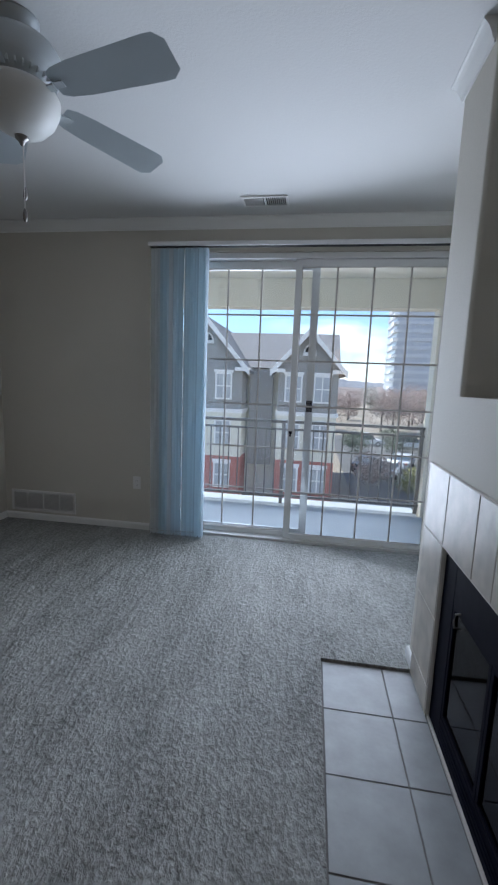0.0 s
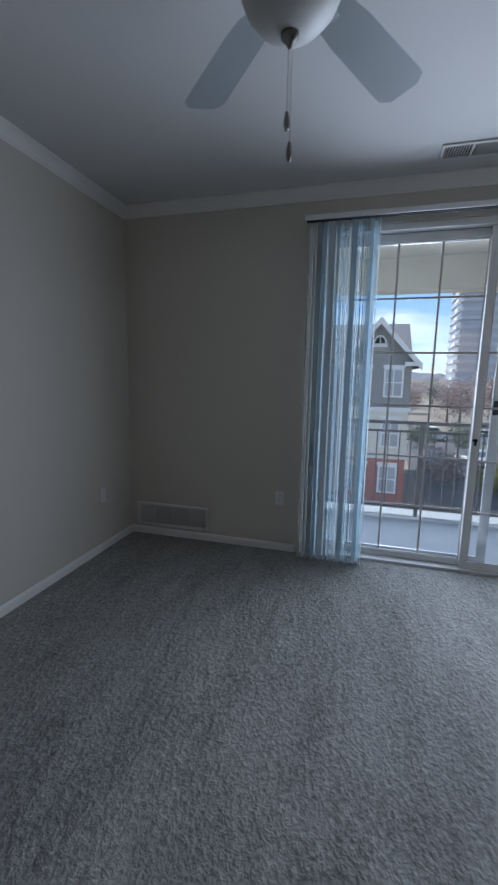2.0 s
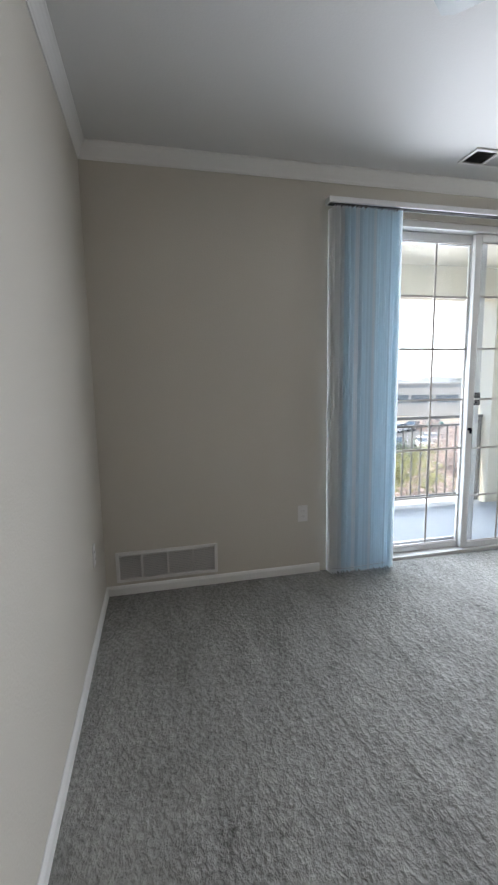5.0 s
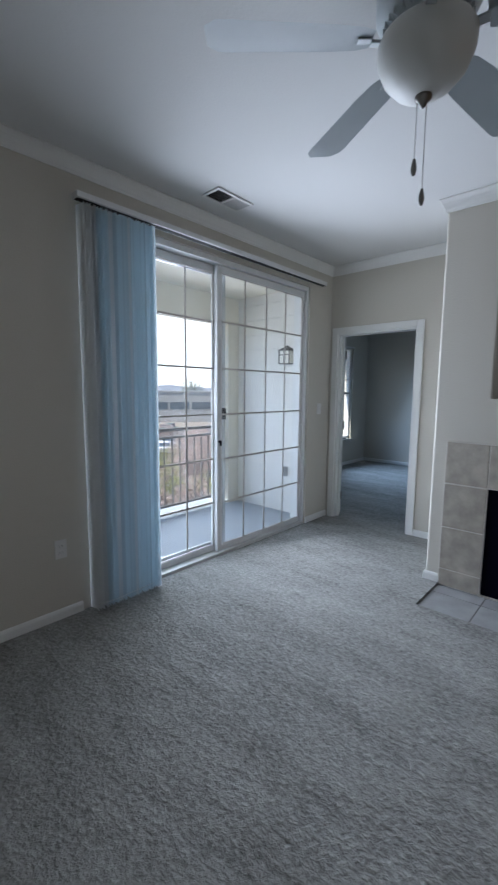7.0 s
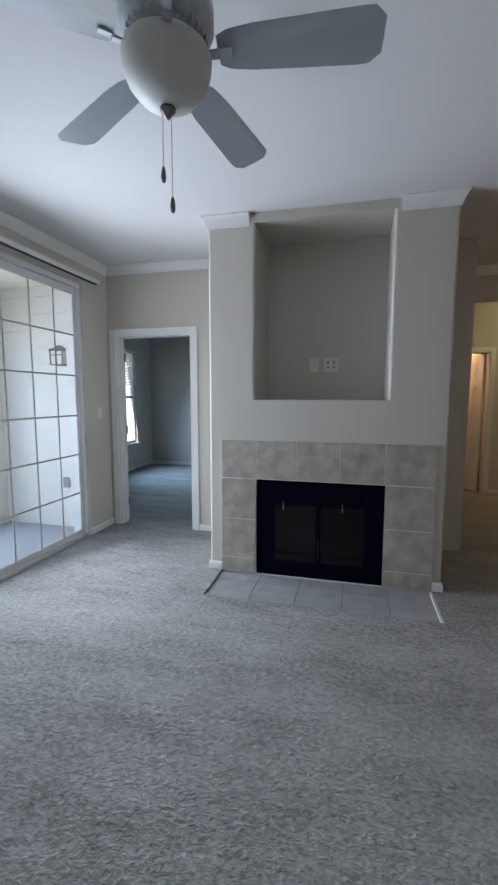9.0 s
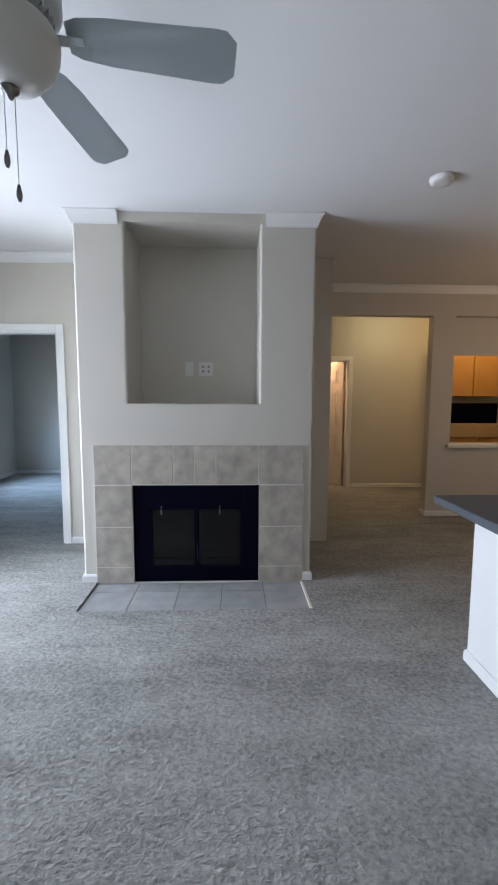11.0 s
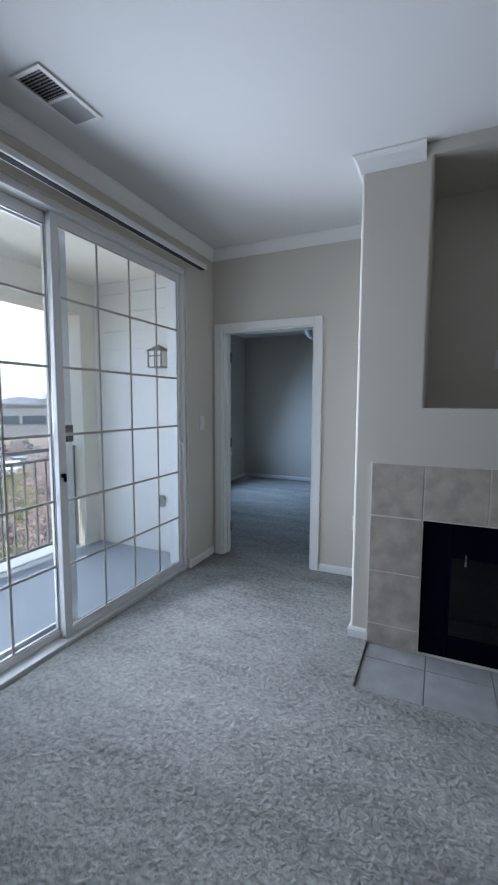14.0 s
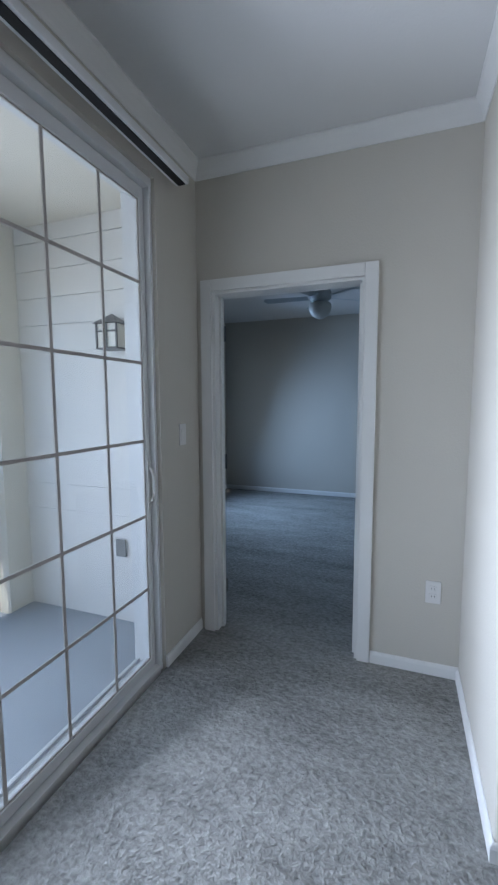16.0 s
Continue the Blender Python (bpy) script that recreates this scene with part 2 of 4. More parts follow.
def thing(name, at, label, category, group="", rz=0.0):
    ob = new(name)
    ob.matrix_world = pose(*at, 0, 0, rz)
    return tagged(ob, label, category, group)


def add_box(bm, lo, hi):
    v = [bm.verts.new((x, y, z)) for x in (lo[0], hi[0]) for y in (lo[1], hi[1]) for z in (lo[2], hi[2])]
    for a in ((0, 1, 3, 2), (4, 6, 7, 5), (0, 4, 5, 1), (2, 3, 7, 6), (0, 2, 6, 4), (1, 5, 7, 3)):
        bm.faces.new([v[i] for i in a])
    return v


def boxes(*bb, bevel=0.0):
    bm = bmesh.new()
    for lo, hi in bb:
        add_box(bm, lo, hi)
    bmesh.ops.recalc_face_normals(bm, faces=bm.faces)
    if bevel:
        bmesh.ops.bevel(bm, geom=bm.edges[:], offset=bevel, segments=2, affect="EDGES", clamp_overlap=True, profile=0.6)
    return bm


def lathe(profile, n=32, at=(0, 0, 0), caps=True):
    """Revolves (radius, z) pairs round z."""
    bm = bmesh.new()
    rings = []
    for r, z in profile:
        if r < 1e-5:
            rings.append([bm.verts.new((at[0], at[1], at[2] + z))])
        else:
            rings.append([bm.verts.new((at[0] + r * math.cos(2 * math.pi * i / n), at[1] + r * math.sin(2 * math.pi * i / n), at[2] + z)) for i in range(n)])
    for a, b in zip(rings, rings[1:]):
        for i in range(n):
            j = (i + 1) % n
            f = [a[i % len(a)], a[j % len(a)], b[j % len(b)], b[i % len(b)]]
            f = [v for k, v in enumerate(f) if v not in f[:k]]
            if len(f) > 2:
                bm.faces.new(f)
    if caps:
        for ring in (rings[0], rings[-1]):
            if len(ring) > 2:
                bm.faces.new(ring)
    bmesh.ops.recalc_face_normals(bm, faces=bm.faces)
    return bm


def sweep(points, r, n=8):
    """A round rod through the points."""
    bm = bmesh.new()
    pts = [Vector(p) for p in points]
    rings = []
    for i, p in enumerate(pts):
        d = (pts[min(i + 1, len(pts) - 1)] - pts[max(i - 1, 0)]).normalized()
        a = d.orthogonal().normalized()
        if abs(d.z) < 0.9:
            a = d.cross(Vector((0, 0, 1))).normalized()
        b = d.cross(a)
        rings.append([bm.verts.new(p + r * (math.cos(2 * math.pi * k / n) * a + math.sin(2 * math.pi * k / n) * b)) for k in range(n)])
    for a, b in zip(rings, rings[1:]):
        for k in range(n):
            bm.faces.new((a[k], a[(k + 1) % n], b[(k + 1) % n], b[k]))
    bm.faces.new(rings[0])
    bm.faces.new(rings[-1])
    bmesh.ops.recalc_face_normals(bm, faces=bm.faces)
    return bm


def extrude_profile(profile, start, end, out, mitre0=0, mitre1=0):
    """A moulding: profile of (distance from wall, height), run from start to end along a wall whose normal is out.
    mitre: +1 lengthens the end by the distance from the wall (outer corner), -1 shortens it (inner corner)."""
    bm = bmesh.new()
    s, e, o = Vector(start), Vector(end), Vector(out)
    d = (e - s).normalized()
    ra = [bm.verts.new(s + o * u + Vector((0, 0, h)) - d * u * mitre0) for u, h in profile]
    rb = [bm.verts.new(e + o * u + Vector((0, 0, h)) + d * u * mitre1) for u, h in profile]
    n = len(profile)
    for i in range(n):
        bm.faces.new((ra[i], ra[(i + 1) % n], rb[(i + 1) % n], rb[i]))
    bm.faces.new(ra)
    bm.faces.new(rb)
    bmesh.ops.recalc_face_normals(bm, faces=bm.faces)
    return bm


def merge(*bms):
    out = bmesh.new()
    for b in bms:
        me = bpy.data.meshes.new("tmp")
        b.to_mesh(me)
        b.free()
        out.from_mesh(me)
        bpy.data.meshes.remove(me)
    return out


def structure(name, bm, mat, label="", smooth=False):
    return tagged(link(name, bm, mat, None, "", smooth), label or name.replace("_", " "), "", "", "structure")


# ---- the shell of the rooms ----
H = 2.715         # living room ceiling
HB = 2.61         # bedroom ceiling
FZ = 0.012        # top of the carpet
DX0, DX1, DZ = 1.46, 3.915, 2.45   # sliding door opening
EX = 4.33         # east wall face
BX, BY0, BY1 = 3.45, -3.16, -1.43  # chimney breast
HX, HY0, HY1 = 3.00, -3.10, -1.53  # hearth

structure("floor", boxes(((-0.12, -7.2, -0.30), (8.32, 0.15, -0.02)), ((4.52, 0.15, -0.30), (8.32, 1.62, -0.02))), SUBFLOOR, "concrete floor slab under the carpet")
structure("carpet_floor", boxes(((0, -7.2, -0.02), (HX, 0, FZ)), ((HX, HY1, -0.02), (BX, 0, FZ)), ((HX, -7.2, -0.02), (BX, HY0, FZ)),
                                ((BX, -7.2, -0.02), (8.20, BY0, FZ)), ((BX, BY1, -0.02), (8.20, 0, FZ)), ((4.52, 0, -0.02), (8.20, 1.5, FZ)),
                                ((4.33, BY0, -0.02), (8.20, BY1, FZ))), CARPET, "greige cut-pile carpet with vacuum marks")
structure("wall_west", boxes(((-0.12, -7.2, -0.02), (0, 0.15, H))), PAINT, "taupe painted wall with fine orange-peel texture")
structure("wall_north", boxes(((0, 0, -0.02), (1.53, 0.15, H)), ((DX1, 0, -0.02), (EX, 0.15, H)), ((1.53, 0, DZ), (DX1, 0.15, H))), PAINT, "taupe painted wall around the sliding door")
structure("wall_east", boxes(((EX, -0.085, -0.02), (EX + 0.12, 0.15, H)), ((EX, BY1, -0.02), (EX + 0.12, -0.945, H)), ((EX, -0.945, 2.03), (EX + 0.12, -0.085, H))), PAINT, "taupe painted wall with the bedroom doorway")
structure("wall_south", boxes(((-0.12, -7.32, -0.02), (8.32, -7.2, H))), PAINT, "taupe painted back wall")
NY0, NY1, NZ0, NZ1 = -2.757, -1.79, 1.37, 2.65
FY0, FY1, FZ1 = -2.765, -1.808, 0.762


def pier(y0, y1, z0, z1, round0, round1, r=0.018):
    """A pier of the chimney breast from y0 to y1, with bullnose corners where its front edges are free."""
    pts = [(EX, y1), (EX, y0)]
    for y, s, free in ((y0, 1, round0), (y1, -1, round1)):
        arc = [(BX + r - r * math.sin(k * math.pi / 12), y + s * (r - r * math.cos(k * math.pi / 12))) for k in range(7)] if free else [(BX, y)]
        pts += arc if s > 0 else arc[::-1]
    bm = bmesh.new()
    lo, hi = ([bm.verts.new((x, y, z)) for x, y in pts] for z in (z0, z1))
    bm.faces.new(lo)
    bm.faces.new(hi)
    for i in range(len(pts)):
        bm.faces.new((lo[i], lo[(i + 1) % len(pts)], hi[(i + 1) % len(pts)], hi[i]))
    bmesh.ops.recalc_face_normals(bm, faces=bm.faces)
    return bm


structure("wall_fireplace", merge(
    pier(BY0, FY0, -0.02, NZ0, True, False), pier(FY1, BY1, -0.02, NZ0, False, True),
    pier(BY0, NY0, NZ0, NZ1, True, True), pier(NY1, BY1, NZ0, NZ1, True, True),
    pier(BY0, NY0, NZ1, H, True, False), pier(NY1, BY1, NZ1, H, False, True),
    boxes(((BX, FY0, FZ1), (EX, FY1, NZ0)), ((BX, NY0, NZ1), (EX, NY1, H)), ((BX + 0.50, NY0, NZ0), (EX, NY1, NZ1)), ((BX + 0.55, FY0, -0.02), (EX, FY1, FZ1)))), PAINT, "taupe painted chimney breast with bullnose corners and a tall niche")
structure("wall_hall_north", boxes(((EX, -3.49, -0.02), (4.46, BY1, H)), ((4.46, -3.49, -0.02), (8.32, -3.37, H))), PAINT, "taupe painted hall wall")
structure("wall_kitchen_pass", boxes(((5.20, -7.2, -0.02), (5.32, -5.14, 0.85)), ((5.30, -7.2, 1.94), (5.32, -5.14, 2.38)), ((5.20, -7.2, 2.38), (5.32, -5.14, H)), ((5.20, -5.14, -0.02), (5.32, -4.88, H)),
                                     ((5.20, -4.88, 2.38), (5.32, -3.49, H)), ((5.20, -7.2, 0.85), (5.32, -6.35, 1.94))), PAINT, "taupe painted wall with an opening to the kitchen")
structure("wall_hall_end", boxes(((6.88, -7.2, -0.02), (7.0, -4.37, H)), ((6.88, -3.66, -0.02), (7.0, -3.49, H)), ((6.88, -4.37, 2.03), (7.0, -3.66, H))), PAINT, "taupe painted wall at the end of the hall")
structure("wall_far_room", boxes(((8.20, -7.2, -0.02), (8.32, -3.49, H))), PAINT, "cream wall of the room off the hall")
structure("ceiling", boxes(((-0.12, -7.32, H), (8.32, 0.15, H + 0.2))), CEIL, "white ceiling with fine texture")
structure("wall_bedroom_east", boxes(((8.20, -3.37, -0.02), (8.32, 1.62, HB))), PAINT, "taupe painted bedroom wall")
WX0, WX1, WZ0, WZ1 = 6.50, 7.60, 0.52, 2.25
structure("wall_bedroom_north", boxes(((4.52, 1.5, -0.02), (WX0, 1.62, HB)), ((WX1, 1.5, -0.02), (8.20, 1.62, HB)), ((WX0, 1.5, -0.02), (WX1, 1.62, WZ0)), ((WX0, 1.5, WZ1), (WX1, 1.62, HB))), PAINT, "taupe painted bedroom wall with a window")
structure("ceiling_bedroom", boxes(((4.45, -3.37, HB), (8.32, 0.15, H - 0.01)), ((4.40, 0.15, HB), (8.32, 1.62, H - 0.01))), CEIL, "white bedroom ceiling")

# ---- trim ----
CROWN = [(0, -0.088), (0.006, -0.088), (0.008, -0.076), (0.012, -0.069), (0.018, -0.050), (0.028, -0.029), (0.039, -0.015), (0.046, -0.010), (0.046, 0), (0, 0)]
BASE = [(0, -0.012), (0.013, -0.012), (0.013, 0.045), (0.009, 0.056), (0.004, 0.062), (0, 0.062)]
for s, e, o, m0, m1 in (((0, -7.2, H), (0, 0, H), (1, 0, 0), 0, -1), ((0, 0, H), (EX, 0, H), (0, -1, 0), -1, -1), ((EX, 0, H), (EX, BY1, H), (-1, 0, 0), -1, -1),
                        ((EX, BY1, H), (BX, BY1, H), (0, 1, 0), -1, 1), ((BX, BY1, H), (BX, NY1 + 0.04, H), (-1, 0, 0), 1, 0), ((BX, NY0 - 0.04, H), (BX, BY0, H), (-1, 0, 0), 0, 1),
                        ((BX, BY0, H), (4.46, BY0, H), (0, -1, 0), 1, -1), ((4.46, BY0, H), (4.46, -3.49, H), (-1, 0, 0), -1, 1), ((4.46, -3.49, H), (5.20, -3.49, H), (0, -1, 0), 1, -1),
                        ((5.20, -3.49, H), (5.20, -7.2, H), (-1, 0, 0), -1, 0)):
    structure("crown_moulding", extrude_profile(CROWN, s, e, o, m0, m1), WHITE, "white painted crown moulding")
F0 = FZ
for s, e, o, m0, m1 in (((0, -7.2, F0), (0, 0, F0), (1, 0, 0), 0, -1), ((0, 0, F0), (DX0, 0, F0), (0, -1, 0), -1, 0), ((DX1, 0, F0), (EX, 0, F0), (0, -1, 0), 0, -1),
                        ((EX, -1.003, F0), (EX, BY1, F0), (-1, 0, 0), 0, -1), ((EX, BY1, F0), (BX, BY1, F0), (0, 1, 0), -1, 1), ((BX, BY1, F0), (BX, HY1, F0), (-1, 0, 0), 1, 0),
                        ((BX, HY0, F0), (BX, BY0, F0), (-1, 0, 0), 0, 1), ((BX, BY0, F0), (4.46, BY0, F0), (0, -1, 0), 1, -1), ((4.46, BY0, F0), (4.46, -3.49, F0), (-1, 0, 0), -1, 1),
                        ((4.46, -3.49, F0), (6.88, -3.49, F0), (0, -1, 0), 1, -1), ((5.20, -4.88, F0), (5.20, -7.2, F0), (-1, 0, 0), 1, 0), ((5.32, -4.88, F0), (5.20, -4.88, F0), (0, 1, 0), 0, 1),
                        ((6.88, -4.44, F0), (6.88, -5.70, F0), (-1, 0, 0), 0, 0), ((8.20, 1.5, F0), (8.20, -3.37, F0), (-1, 0, 0), -1, -1), ((4.52, 1.5, F0), (8.20, 1.5, F0), (0, -1, 0), 0, -1)):
    structure("baseboard", extrude_profile(BASE, s, e, o, m0, m1), WHITE, "white painted baseboard")


def casing(name, x, y0, y1, top, side):
    """White casing round an opening in a wall whose face is at x, standing out to side (-1 or 1)."""
    a, w, t = x, 0.065, 0.018
    lo, hi = sorted((a, a + side * t))
    structure(name, boxes(((lo, y1, -0.012), (hi, y1 + w, top + w)), ((lo, y0 - w, -0.012), (hi, y0, top + w)), ((lo, y0, top), (hi, y1, top + w)), bevel=0.004), WHITE, "white painted door casing")


casing("door_casing", EX, -0.935, -0.075 - 0.02, 2.02, -1)
casing("door_casing", 6.88, -4.36, -3.68, 2.02, -1)
structure("door_jamb", boxes(((EX - 0.002, -0.113, -0.012), (EX + 0.122, -0.085, 2.03)), ((EX - 0.002, -0.945, -0.012), (EX + 0.122, -0.920, 2.03)), ((EX - 0.002, -0.920, 2.005), (EX + 0.122, -0.113, 2.03)),
                             ((EX + 0.05, -0.128, 0), (EX + 0.085, -0.113, 2.005)), ((EX + 0.05, -0.92, 0), (EX + 0.085, -0.905, 2.005))), WHITE, "white painted door jamb")
structure("door_jamb", boxes(((6.878, -4.37, -0.012), (7.002, -4.345, 2.03)), ((6.878, -3.69, -0.012), (7.002, -3.66, 2.03)), ((6.878, -4.345, 2.005), (7.002, -3.69, 2.03))), WHITE, "white painted door jamb")


# ---- sliding door ----
door = tagged(thing("sliding_door", (DX0, 0.02, 0), "white vinyl sliding glass door with colonial grids beside stacked blinds", "sliding door"), kind="structure")
W = DX1 - DX0
part("outer_frame", boxes(((0.07, 0, 0), (0.10, 0.16, DZ)), ((W - 0.02, 0, 0), (W, 0.16, DZ)), ((0.10, 0, DZ - 0.043), (W - 0.02, 0.16, DZ)), ((0.10, 0, -0.02), (W - 0.02, 0.16, 0.029)), bevel=0.003), VINYL, door)
part("threshold_track", boxes(((0.10, 0.084, 0.029), (1.2, 0.088, 0.042)), ((0.10, 0.125, 0.029), (W - 0.03, 0.131, 0.045))), STEEL, door)


def sash(name, x0, x1, y, label, xs, right=0.052):
    z0, z1 = 0.076, 2.348
    p = part(name, boxes(((x0, y - 0.018, 0.031), (x0 + 0.052, y + 0.018, DZ - 0.045)), ((x1 - right, y - 0.018, 0.031), (x1, y + 0.018, DZ - 0.045)),
                         ((x0 + 0.052, y - 0.018, z1), (x1 - right, y + 0.018, DZ - 0.045)), ((x0 + 0.052, y - 0.018, 0.031), (x1 - right, y + 0.018, z0)), bevel=0.004), VINYL, door, label)
    g0, g1 = x0 + 0.052, x1 - right
    pane = part("pane", boxes(((g0, y - 0.003, z0), (g1, y + 0.003, z1))), GLASS, p)
    pane.visible_shadow = False
    part("glazing_bead", boxes(((g0, y - 0.010, z0), (g0 + 0.006, y - 0.0035, z1)), ((g1 - 0.006, y - 0.010, z0), (g1, y - 0.0035, z1)),
                               ((g0 + 0.006, y - 0.010, z0), (g1 - 0.006, y - 0.0035, z0 + 0.006)), ((g0 + 0.006, y - 0.010, z1 - 0.006), (g1 - 0.006, y - 0.0035, z1))), MUNTIN, p, "taupe glazing bead")
    for x in xs:
        part("muntin", boxes(((x - 0.007, y - 0.009, z0 + 0.006), (x + 0.007, y - 0.004, z1 - 0.006))), MUNTIN, p)
    for j in range(1, 6):
        z = z0 + (z1 - z0) * j / 6
        part("muntin", boxes(((g0 + 0.006, y - 0.0105, z - 0.007), (g1 - 0.006, y - 0.0055, z + 0.007))), MUNTIN, p)
    return p


sash("fixed_panel", 0.10, 1.28, 0.095, "white framed glass panel behind the stacked blinds", (0.364, 0.653, 0.941))
sl = sash("sliding_panel", 1.225, W - 0.022, 0.050, "white framed sliding glass panel with a pull handle", (1.563, 1.850, 2.137), 0.030)
part("pull_handle", merge(sweep([(W - 0.034, 0.032, 0.90), (W - 0.036, 0.012, 0.915), (W - 0.036, 0.000, 0.95), (W - 0.036, 0.000, 1.03), (W - 0.036, 0.012, 1.065), (W - 0.034, 0.032, 1.08)], 0.009), boxes(((W - 0.050, 0.026, 0.87), (W - 0.024, 0.032, 1.11)))), PLASTIC, sl, "white curved pull handle")
part("foot_bolt", boxes(((1.232, 0.018, 0.975), (1.262, 0.032, 0.995)), ((1.240, 0.008, 0.95), (1.254, 0.02, 0.985)), bevel=0.002), BLACK, sl, "small black latch")
scr = part("screen_frame", boxes(((1.36, 0.145, 0.035), (1.425, 0.157, DZ - 0.05)), ((0.10, 0.145, DZ - 0.10), (1.36, 0.157, DZ - 0.05)), ((0.10, 0.145, 0.035), (1.36, 0.157, 0.085))), STEEL, door, "grey aluminium insect screen frame")
part("screen_latch", boxes(((1.365, 0.128, 1.16), (1.42, 0.146, 1.26)), bevel=0.004), BLACK, scr, "black screen latch")

# ---- vertical blinds ----
blind = thing("vertical_blind", (1.475, -0.03, 2.472), "pale blue-white vertical blinds stacked open beside the sliding door", "blinds")
part("headrail", boxes(((0, -0.075, 0.0), (2.585, -0.005, 0.034)), bevel=0.004), VINYL, blind, "white metal headrail")
part("rail_slot", boxes(((0.01, -0.060, -0.004), (2.575, -0.022, 0.001))), DARK, blind)
random.seed(5)
for i in range(33):
    bm = bmesh.new()
    x = 0.028 + 0.0148 * i + random.uniform(-0.003, 0.003)
    a = radians(random.uniform(-99, -79))
    n = 6
    cols_ = []
    for k in range(n + 1):
        u = (k / n - 0.5) * 0.089
        bow = 0.006 * (1 - (2 * k / n - 1) ** 2)
        px, py = x + u * math.cos(a) - bow * math.sin(a), -0.045 + u * math.sin(a) + bow * math.cos(a)
        cols_.append([bm.verts.new((px, py, z)) for z in (-0.02, -2.445)])
    for c0, c1 in zip(cols_, cols_[1:]):
        bm.faces.new((c0[0], c1[0], c1[1], c0[1]))
    bmesh.ops.solidify(bm, geom=bm.faces[:], thickness=0.0012)
    # the left vanes and a few others get the copy coloured as lit through
    part("vane", bm, VANE_LIT if i < 6 or i in (11, 12, 19) else VANE, blind, smooth=False)
part("spacer_chain", sweep([(0.03, -0.088, -2.40), (0.15, -0.090, -2.41), (0.30, -0.088, -2.405), (0.44, -0.088, -2.40)], 0.002, 6), PLASTIC, blind)

# ---- wall and ceiling fittings ----


def vent(name, lo, hi, normal, slats, label, cat, bars=0):
    """A louvred grille on a wall facing -y (normal 'y') between lo and hi."""
    t = thing(name, ((lo[0] + hi[0]) / 2, 0, lo[1]), label, cat)
    w, h = (hi[0] - lo[0]) / 2, hi[1] - lo[1]
    part("frame", boxes(((-w, -0.012, 0), (-w + 0.022, 0, h)), ((w - 0.022, -0.012, 0), (w, 0, h)), ((-w + 0.022, -0.012, 0), (w - 0.022, 0, 0.022)), ((-w + 0.022, -0.012, h - 0.022), (w - 0.022, 0, h)), bevel=0.003), PLASTIC, t)
    part("backing", boxes(((-w + 0.02, -0.002, 0.02), (w - 0.02, -0.0005, h - 0.02))), material("grey_filter", (0.42, 0.42, 0.41), 0.9), t)
    for i in range(slats):
        z = 0.03 + (h - 0.06) * i / (slats - 1)
        bm = bmesh.new()
        v = [bm.verts.new(p) for p in ((-w + 0.022, -0.0115, z - 0.0045), (w - 0.022, -0.0115, z - 0.0045), (w - 0.022, -0.008, z + 0.0045), (-w + 0.022, -0.008, z + 0.0045))]
        bm.faces.new(v)
        bmesh.ops.solidify(bm, geom=bm.faces[:], thickness=0.0012)
        part("slat", bm, PLASTIC, t)
    for i in range(bars):
        x = -w + 2 * w * (i + 1) / (bars + 1)
        part("divider", boxes(((x - 0.006, -0.0125, 0.022), (x + 0.006, -0.003, h - 0.022))), PLASTIC, t)
    return t


vent("return_air_grille", (0.065, 0.096), (0.725, 0.298), "y", 13, "white louvred return air grille low on the taupe wall", "wall vent", bars=3)

cv = thing("ceiling_vent", (2.455, -0.30, H), "white two-way ceiling air register near the sliding door", "ceiling vent")
part("frame", boxes(((-0.17, -0.085, -0.010), (0.17, -0.065, 0)), ((-0.17, 0.065, -0.010), (0.17, 0.085, 0)), ((-0.17, -0.065, -0.010), (-0.15, 0.065, 0)), ((0.15, -0.065, -0.010), (0.17, 0.065, 0)), ((-0.008, -0.065, -0.010), (0.008, 0.065, 0)), bevel=0.002), PLASTIC, cv)
part("backing", boxes(((-0.15, -0.065, -0.002), (0.15, 0.065, -0.0005))), DARK, cv)
for i in range(20):
    x = -0.14 + 0.28 * i / 19
    if abs(x) < 0.012:
        continue
    s = -1 if x < 0 else 1
    bm = bmesh.new()
    bm.faces.new([bm.verts.new(p) for p in ((x - 0.007 * s, -0.065, -0.002), (x - 0.007 * s, 0.065, -0.002), (x + 0.006 * s, 0.065, -0.011), (x + 0.006 * s, -0.065, -0.011))])
    bmesh.ops.solidify(bm, geom=bm.faces[:], thickness=0.001)
    part("slat", bm, PLASTIC, cv)


